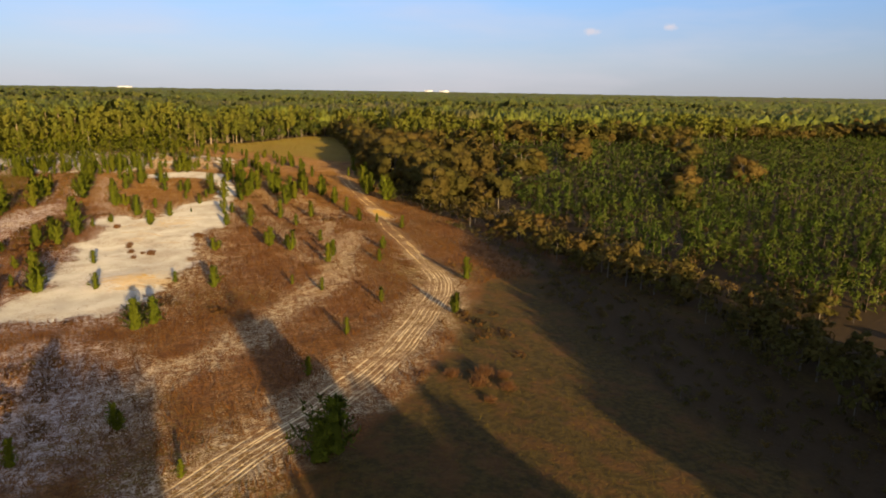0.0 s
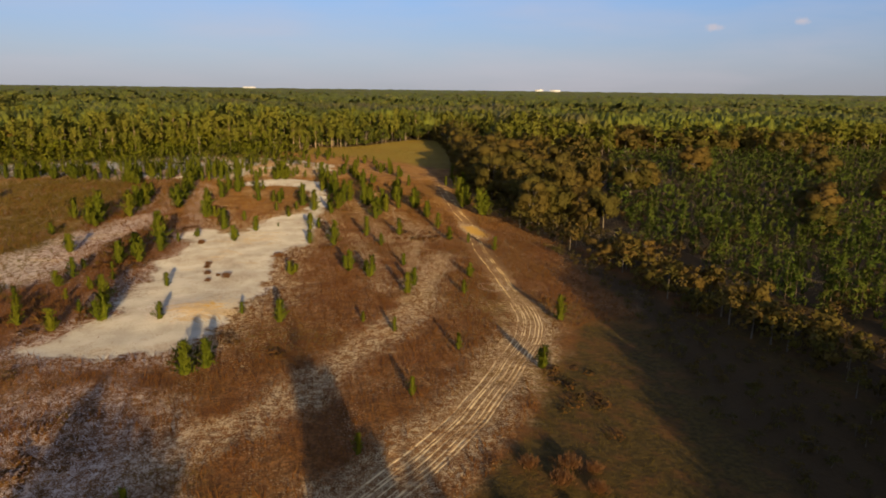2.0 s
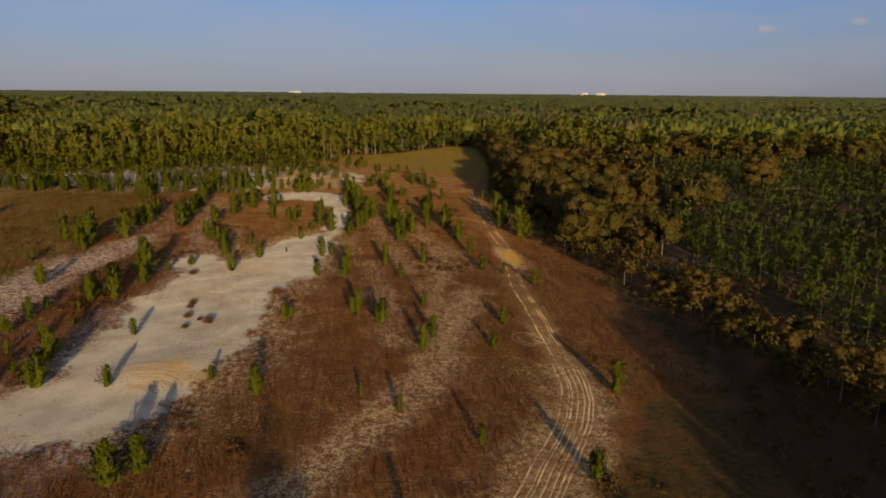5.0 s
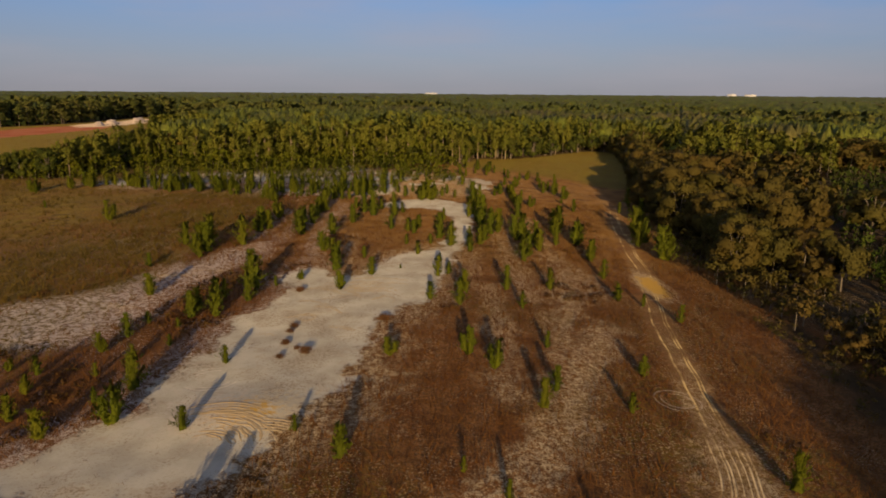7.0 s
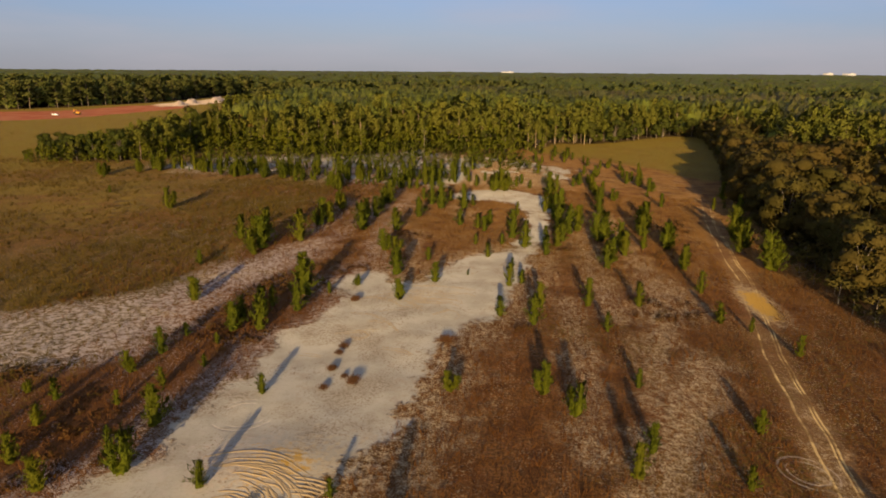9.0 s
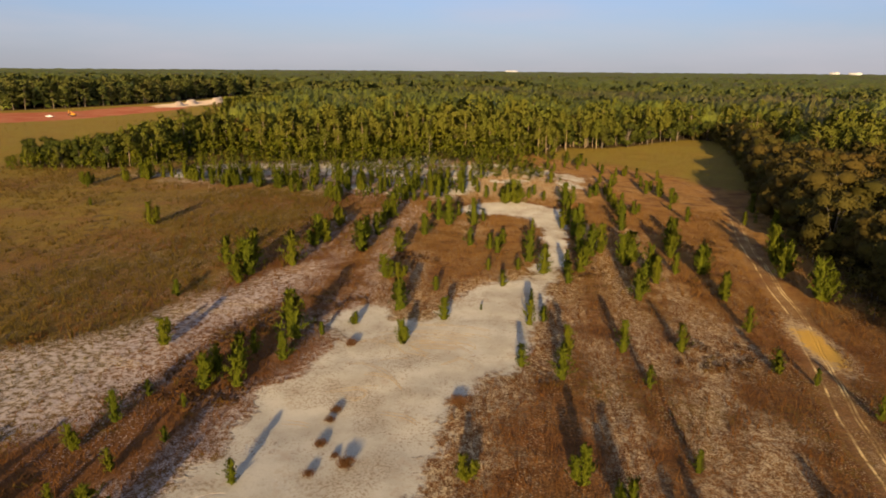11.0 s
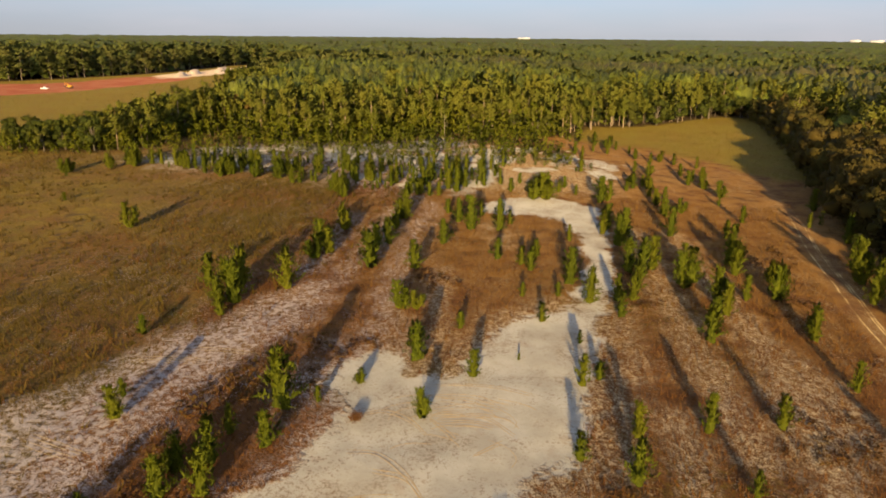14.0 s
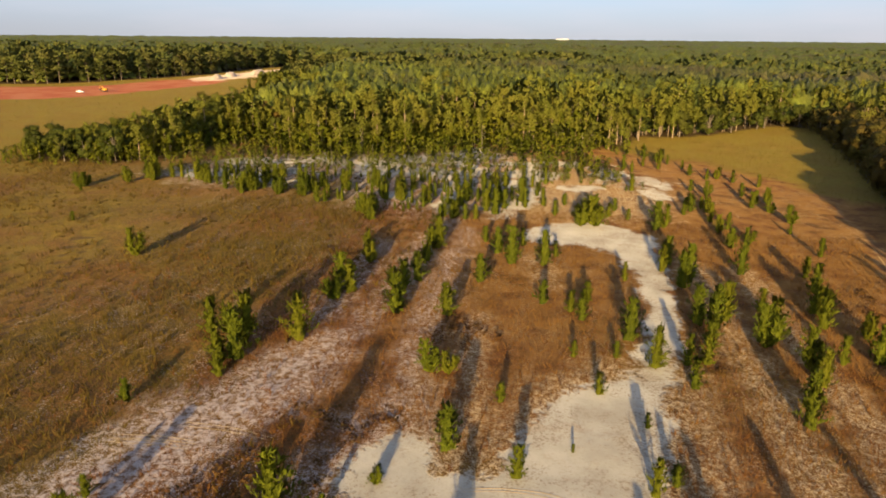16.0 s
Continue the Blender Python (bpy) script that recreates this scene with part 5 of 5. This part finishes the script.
# ---- grass and weeds ----
def tufts(name, label, material, x, y, tall, blades, spread, wide=0.042):
    n = x.size
    z = height(x, y)
    c = np.repeat(np.stack([x, y, z - 0.02], 1), blades, 0) + np.concatenate([rng.normal(size=(n * blades, 2)) * spread, np.zeros((n * blades, 1))], 1)
    lean = np.concatenate([rng.normal(size=(n * blades, 2)) * 0.45, np.ones((n * blades, 1))], 1)
    L = np.repeat(tall, blades) * rng.uniform(0.6, 1.2, n * blades)
    v, f = sprays(rng, c, L, L * wide, lean)
    me = mesh_of(name, v, f, material, {"tint": np.repeat(rng.uniform(0, 1, n), blades * 3)})
    tagged(new(name, me), label, "grass", kind="stuff")


def grow_grass(x0, x1, y0, y1, step, tall, blades, dry_name, green_name, skip=None):
    gx, gy = scatter(rng, x0, x1, y0, y1, step)
    bare = np.maximum(area_distance(SAND_MAIN, gx, gy), area_distance(SAND_FAR, gx, gy))
    lane = line_distance(TRACK_LINE, gx, gy)[0]
    stones = np.maximum.reduce([area_distance(SAND_SIDE, gx, gy), area_distance(SAND_BELT, gx, gy), 1.6 - line_distance(OLD_LINE, gx, gy)[0], 0.8 - line_distance(STONY, gx, gy)[0]])
    chance = rng.uniform(0, 1, gx.size)
    ok = (bare < rng.normal(size=gx.size) * 0.6 - 0.3) & (lane > 1.5 + 0.7 * chance) & ((stones < 0) | (chance < 0.3)) & (area_distance(OPEN, gx, gy) > 0)
    ok &= chance < 0.4 + fbm(gx / 5, gy / 5, 61)
    ok |= (bare > 0.3) & (rng.uniform(0, 1, gx.size) < 0.09) & (fbm(gx / 2.5, gy / 2.5, 62) > 0.5)
    ok &= np.maximum(area_distance(RED_DIRT, gx, gy), area_distance(PALE_DIRT, gx, gy)) < 0
    ok &= area_distance(SHADE_STRIP, gx, gy) < 0.5
    if x0 == -46:
        ok &= rng.uniform(0, 1, gx.size) < np.clip((gx + 46) / 16, 0.0, 1.0)
    if skip:
        ok &= ~((gx > skip[0]) & (gx < skip[1]) & (gy > skip[2]) & (gy < skip[3]))
    moist = (moist_strip(gx, gy, line_distance(TRACK_LINE, gx, gy)[1]) > 0.5) | ((gx < -17) & (rng.uniform(0, 1, gx.size) < 0.6)) | ((gx > 27.5 - np.clip(60 - gy, 0, 40) * 0.22) & (gy < 70) & (fbm(gx / 6, gy / 6, 68) > 0.45)) | (area_distance(CLEARING, gx, gy) > 0) | ((gx < -20) & (fbm(gx / 20, gy / 20, 66) > 0.36))
    # parched tufts in the north-east; the near ones are darker to dim the foreground
    parched = dry_and_bright(gx, gy) > rng.uniform(0.15, 0.9, gx.size)
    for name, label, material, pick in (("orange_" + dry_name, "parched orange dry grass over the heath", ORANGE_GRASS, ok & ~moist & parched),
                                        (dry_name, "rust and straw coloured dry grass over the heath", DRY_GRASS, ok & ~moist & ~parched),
                                        (green_name, "rough olive grass on the field, clearing and moist strip", GREEN_GRASS, ok & moist)):
        if not pick.any():
            continue
        tufts(name, label, material, gx[pick], gy[pick], rng.uniform(0.4, 1.1, pick.sum()) * np.where((bare[pick] > 0) | ((gy[pick] < 72) & moist[pick]), 0.42, 1.0) * tall, blades, step * 0.27)


grow_grass(-46, 50, 22, 172, 0.46, 0.62, 5, "dry_grass", "green_grass")
grow_grass(-130, 84, 90, 325, 0.95, 0.55, 3, "far_dry_grass", "far_green_grass", (-38, 50, 0, 172))
grow_grass(-330, -60, 150, 480, 3.2, 1.1, 3, "field_dry_grass", "field_green_grass", (-130, 84, 90, 325))


# ---- shrubs ----
def shrub_kind():
    made = []
    for k in range(3):
        n = 420
        foot = rng.normal(size=(n, 3)) * (0.24, 0.24, 0)
        face = outward(rng, (1.0, foot + (0, 0, 0.1)), loose=0.3)
        cl = [(*sprays(rng, foot + (0, 0, 1) * rng.uniform(-0.03, 0.45, (n, 1)), rng.uniform(0.25, 0.5, n), rng.uniform(0.014, 0.03, n), foot * 0.8 + rng.normal(size=(n, 3)) * 0.25 + (0, 0, 1.0)), np.repeat(face, 3, 0))]
        st = [tube([(0, 0, -0.03), (rng.normal() * 0.25, rng.normal() * 0.25, 0.6)], (0.03, 0.01), 4) for _ in range(5)]
        top = thing("dry_shrub", "low rusty brown shrub with dry leaves on the sand", "shrub", "dry shrubs")
        part("stem", mesh_of("stem", *joined(*st), GREY_BARK), top)
        part("foliage", crown_mesh("foliage", joined(*cl), SHRUB), top)
        made.append(top)
    return made


shrubs = shrub_kind()
for x, y, h in [(3.1, 83.4, 0.8), (1.0, 85.5, 0.6), (1.2, 82.2, 0.5), (0.8, 88.6, 0.5), (2.2, 84.3, 0.4), (-0.5, 100.8, 0.75), (0.9, 89.9, 0.6), (9.1, 91.6, 0.8),
                (20.6, 39.2, 0.8), (21.8, 37.4, 0.9), (22.9, 38.8, 1.0), (24.2, 38.2, 0.7), (21.2, 34.8, 0.6), (23.4, 36.2, 0.8)]:
    plant(shrubs, x, y, h, 1.15)


# low heather scrub between the sand strips
sx, sy = scatter(rng, -40, 46, 40, 150, 1.3)
free = (np.maximum(area_distance(SAND_MAIN, sx, sy), area_distance(SAND_FAR, sx, sy)) < -0.8) & (area_distance(SAND_SIDE, sx, sy) < -0.5) & (line_distance(TRACK_LINE, sx, sy)[0] > 3)
thick = np.where((sx < -4) & (sx > -30) & (sy < 108), 0.5, 0.3) * np.where((sx < -20) & (sy > 96), 0.3, 1.0)
free &= (fbm(sx / 7, sy / 7, 97) < thick) & (rng.uniform(0, 1, sx.size) < 0.8)
scrub_shapes = [(NOTHING, leaf_cloud(rng, 48, (0, 0, 0.35), (0.9, 0.9, 0.55), 0.2, (0, 0, 0), False)) for _ in range(5)]
many("heath_scrub", "low red-brown heather scrub between the sand strips", "scrub", scrub_shapes, (("stems", GREY_BARK), ("leaves", SCRUB)),
     np.stack([sx[free], sy[free], rng.uniform(0.25, 0.6, free.sum()) * np.where((sx < -3) & (sx > -32) & (sy < 108), 1.2, 1.0)[free], rng.uniform(1.0, 1.7, free.sum())], 1), rng)

TUSSOCK = foliage("olive_tussocks", (0.075, 0.05, 0.010), (0.16, 0.105, 0.02), (0.21, 0.13, 0.028), rounded=False)
tx, ty = scatter(rng, -112, -8, 92, 196, 1.1)
free = (area_distance(SAND_SIDE, tx, ty) < -1.0) & (area_distance(SAND_BELT, tx, ty) < -0.5) & (area_distance(OPEN, tx, ty) > 1) & (area_distance(SAND_MAIN, tx, ty) < -2)
free &= (fbm(tx / 9, ty / 9, 98) + rng.uniform(-0.25, 0.25, tx.size) > 0.5)
tufts("field_tussocks", "olive-brown tussocks scattered over the western field", TUSSOCK, tx[free], ty[free], rng.uniform(0.3, 0.75, free.sum()), 7, 0.2, 0.11)

# ---- churned sand and tyre marks ----
def ridge(parent, name, points, wide, high):
    """A low rounded berm of sand along a curve, fading out at both ends."""
    line = smooth([Vector(p) for p in points], 8)
    vs, fs = [], []
    for k, (x, y) in enumerate(line):
        (ax, ay), (bx2, by2) = line[max(0, k - 1)], line[min(len(line) - 1, k + 1)]
        n = math.hypot(bx2 - ax, by2 - ay)
        px, py = -(by2 - ay) / n, (bx2 - ax) / n
        fade = min(1.0, 6.0 * min(k, len(line) - 1 - k) / len(line) + 0.05) * rng.uniform(0.7, 1.15)
        g = ground_z(x, y)
        for s, h in ((-0.5, -0.015), (-0.2, 0.8 * high * fade), (0.12, high * fade), (0.5, -0.015)):
            vs.append((x + px * s * wide, y + py * s * wide, g + h))
        if k:
            for q in range(3):
                i = 4 * k + q
                fs += [(i - 4, i - 3, i + 1), (i - 4, i + 1, i)]
    return part(name, mesh_of(name, vs, fs, RIDGE_SAND, smooth_faces=True), parent)


RIDGE_SAND = plain("loose_dug_sand", (0.36, 0.26, 0.13), (0.52, 0.40, 0.23), 0.95, 1.5)
churned = thing("churned_sand", "curved ridges of yellowish sand churned up by wheels", "sand ridges")
for k in range(34):
    r, mid_a, span = 1.4 + 0.115 * k + float(rng.normal()) * 0.08, radians(float(rng.uniform(25, 92))), radians(float(rng.uniform(14, 34)))
    cx, cy = -0.7 + float(rng.normal()) * 0.25, 68.0 + float(rng.normal()) * 0.25
    wave = [float(rng.normal()) * 0.07 for _ in range(5)]
    ridge(churned, "ridge", [(cx + (r * 1.05 + wave[i]) * math.cos(mid_a + span * u), cy + (r * 0.95 + wave[i]) * math.sin(mid_a + span * u)) for i, u in enumerate((-1, -0.5, 0, 0.5, 1))],
          float(rng.uniform(0.12, 0.24)), float(rng.uniform(0.015, 0.045)))
for k in range(5):
    ridge(churned, "ridge", [(2.2 + 0.1 * k, 71.3 - 0.35 * k), (3.4, 71.2 - 0.33 * k), (4.6 - 0.1 * k, 70.9 - 0.3 * k)], 0.2, 0.035)
marks_thing = thing("tyre_marks", "pale looping tyre marks pressed into the white sand", "tyre marks")
for points in ([(-0.3, 97.2), (1.6, 97.2), (3.4, 95.5), (4.9, 93.2)], [(-0.4, 101.3), (1.1, 101.9), (2.9, 101.0), (4.2, 99.4)], [(0.5, 92.4), (1.7, 91.5), (2.4, 92.3), (1.7, 93.1), (0.3, 92.7)],
               [(1.6, 95.5), (3.5, 95.1), (4.7, 93.6)], [(4.0, 89.8), (5.6, 89.3), (6.7, 88.4)], [(3.5, 105.6), (6.1, 106.1), (8.7, 105.9), (10.9, 105.2)], [(3.7, 104.2), (6.6, 104.5), (9.2, 103.4)],
               [(4.1, 102.4), (6.7, 103.3), (8.8, 102.9)], [(4.2, 101.8), (7.6, 102.0), (9.7, 100.1)], [(4.5, 101.0), (6.9, 101.4), (8.4, 100.9)], [(4.3, 101.3), (5.4, 100.0), (6.1, 99.1)], [(-0.5, 92.3), (1.4, 93.1), (3.1, 93.4)],
               [(7.2, 97.6), (7.9, 98.2), (8.9, 99.2)], [(-2.3, 88.0), (-1.1, 88.0), (-0.4, 87.7)], [(-20, 95.8), (-17.8, 95.0), (-15.7, 94.5)], [(-19.8, 96.5), (-17.6, 95.7), (-15.5, 95.1)],
               [(-16, 109.3), (-12.4, 109.3), (-8.7, 108.6)], [(-19.4, 107.5), (-16.2, 107.6), (-13.4, 107.5)], [(-19.4, 106.9), (-16.2, 107.0), (-13.4, 106.9)]):
    for side in (0.0, 0.34):
        ridge(marks_thing, "tyre_mark", [(x + float(rng.normal()) * 0.05, y + side + float(rng.normal()) * 0.05) for x, y in points], float(rng.uniform(0.07, 0.12)), 0.016)
# where the wheels turned over and over
for k in range(22):
    cx, cy, r, a, span = float(rng.uniform(3.5, 8.5)), float(rng.uniform(97.5, 103)), float(rng.uniform(0.9, 2.6)), float(rng.uniform(0.2, 2.6)), float(rng.uniform(0.35, 0.9))
    ridge(marks_thing, "tyre_mark", [(cx + r * 1.3 * math.cos(a + span * u), cy + r * 0.8 * math.sin(a + span * u)) for u in (-1, -0.5, 0, 0.5, 1)], float(rng.uniform(0.06, 0.11)), 0.016)

# ---- dead trees before the woods ----
def snag_kind():
    made = []
    for k in range(3):
        lean = rng.normal(size=2) * 0.05
        top = thing("dead_pine", "bare pale grey dead pine standing before the woods", "dead tree", "dead pines")
        part("trunk", mesh_of("trunk", *tube([(0, 0, -0.02), (lean[0] * 0.5, lean[1] * 0.5, 0.5), (lean[0], lean[1], 1)], (0.013, 0.009, 0.003), 6), PALE_WOOD), top)
        for _ in range(5):
            z, a, L = rng.uniform(0.45, 0.92), rng.uniform(0, 6.28), rng.uniform(0.08, 0.2)
            part("branch", mesh_of("branch", *tube([(lean[0] * z, lean[1] * z, z), (lean[0] * z + math.cos(a) * L, lean[1] * z + math.sin(a) * L, z + L * 0.7)], (0.007, 0.002), 4), PALE_WOOD), top)
        made.append(top)
    return made


PALE_WOOD = bark("weathered_pale_wood", (0.2, 0.17, 0.13), (0.34, 0.3, 0.24))
snags = snag_kind()
for x, y, h in [(14, 224, 5), (-8, 226, 6), (-33, 216, 5.5), (-44, 219, 7), (24, 256, 7)]:
    plant(snags, x, y, h, 1.0)


# ---- far earthworks, buildings ----
def solid(name, pieces, material, parent, label=""):
    return part(name, mesh_of(name, *joined(*pieces), material), parent, label)


def excavator(x, y, turn):
    top = thing("excavator", "small orange-yellow excavator parked on the red earthworks", "excavator")
    for side in (-1, 1):
        track = solid("crawler_track", [box(side * 1.1, 0, 0.1, 0.5, 3.2, 0.65), box(side * 1.1, 0, 0.0, 0.48, 2.6, 0.85)], DARK_STEEL, top)
    solid("undercarriage", [box(0, 0, 0.45, 1.8, 1.6, 0.45)], DARK_STEEL, top)
    solid("body", [box(0, -0.6, 0.95, 2.5, 2.8, 0.95), box(0.2, -1.5, 1.1, 2.2, 0.9, 1.1)], DIGGER_PAINT, top)
    cab = solid("cab", [box(-0.75, 0.65, 0.95, 0.95, 1.5, 1.75)], DIGGER_PAINT, top)
    solid("cab_window", [box(-0.75, 1.42, 1.6, 0.8, 0.03, 0.95), box(-1.24, 0.65, 1.6, 0.03, 1.2, 0.95)], DARK_GLASS, cab)
    solid("boom", [tube([(0.2, 0.5, 1.5), (0.2, 2.2, 3.6), (0.2, 4.2, 3.9)], (0.26, 0.24, 0.18), 6)], DIGGER_PAINT, top)
    solid("arm", [tube([(0.2, 4.2, 4.0), (0.2, 4.9, 1.4)], (0.18, 0.13), 6)], DIGGER_PAINT, top)
    solid("bucket", [box(0.2, 4.8, 0.7, 1.0, 0.8, 0.8)], DARK_STEEL, top)
    top.matrix_basis = pose(x, y, ground_z(x, y), 0, 0, turn) @ Matrix.Diagonal((0.65, 0.65, 0.65, 1))


def pickup(x, y, turn):
    top = thing("pickup_truck", "small white pickup truck parked on the red earth", "pickup truck")
    solid("body", [box(0, 0, 0.45, 1.8, 5.2, 0.6), box(0, 1.8, 1.05, 1.7, 1.4, 0.2)], WHITE_PAINT, top)
    cab = solid("cab", [box(0, 0.4, 1.05, 1.65, 1.7, 0.7)], WHITE_PAINT, top)
    solid("window", [box(0, 0.4, 1.2, 1.68, 1.4, 0.4)], DARK_GLASS, cab)
    for i in (-1, 1):
        for j in (-1, 1):
            v, f = tube([(0, 0, -0.12), (0, 0, 0.12)], (0.38, 0.38), 12)
            solid("wheel", [(np.stack([v[:, 2] + i * 0.82, v[:, 0] + j * 1.6, v[:, 1] + 0.38], 1), f)], DARK_STEEL, top)
    top.matrix_basis = pose(x, y, ground_z(x, y), 0, 0, turn) @ Matrix.Diagonal((0.65, 0.65, 0.65, 1))


def spoil_heap(x, y, length, width, high, turn):
    gx2, gy2 = np.meshgrid(np.linspace(-1, 1, 25), np.linspace(-1, 1, 15))
    r = np.clip(1 - np.hypot(gx2, gy2), 0, 1)
    z = high * np.minimum(r * 1.8, 1.0) * (0.6 + 0.7 * fbm(gx2 * 3 + x, gy2 * 2 + y, 81)) - 0.3
    v = np.stack([gx2 * length / 2, gy2 * width / 2, z], -1).reshape(-1, 3)
    i = np.arange(25 * 15).reshape(15, 25)
    f = np.stack([i[:-1, :-1], i[:-1, 1:], i[1:, 1:], i[1:, :-1]], -1).reshape(-1, 4)
    ob = tagged(new("spoil_heap", mesh_of("spoil_heap", v, f, SPOIL)), "pale heap of dug sand beside the red earthworks", "earth heap", "spoil heaps")
    ob.matrix_basis = pose(x, y, ground_z(x, y), 0, 0, turn)


def warehouse(x, y, length, high, turn, label):
    top = thing("warehouse", label, "warehouse", "far buildings")
    wall = solid("wall", [box(0, 0, 0, length, 24, high)], WHITE_WALL, top)
    for k in range(6):
        part("window", mesh_of("window", *box(-length / 2 + (k + 0.5) * length / 6, -12.05, high * 0.55, length / 10, 0.1, high * 0.12), DARK_GLASS), wall)
    solid("roof", [box(0, 0, high, length + 1.5, 25.5, 1.0), box(length * 0.2, 0, high + 1, 9, 8, 2.2)], GREY_ROOF, top)
    top.matrix_basis = pose(x, y, ground_z(x, y) - 0.3, 0, 0, turn)


SPOIL = plain("pale_dug_sand", (0.52, 0.38, 0.26), (0.68, 0.56, 0.42), 0.95, 0.4)
excavator(-188, 352, 70)
pickup(-194, 344, 80)
for x, y, l, w, h, r in [(-186, 452, 26, 8, 2.2, -70), (-190, 478, 30, 9, 2.5, -65), (-184, 505, 28, 10, 3.0, -80), (-178, 535, 22, 9, 2.4, -60)]:
    spoil_heap(x, y, l, w, h, r)
warehouse(1640, 3740, 46, 21, -24, "long white warehouse rising over the far woods")
warehouse(1722, 3700, 58, 20, -24, "long white warehouse rising over the far woods")
warehouse(30, 4100, 70, 17, 0, "low white warehouse on the far horizon")
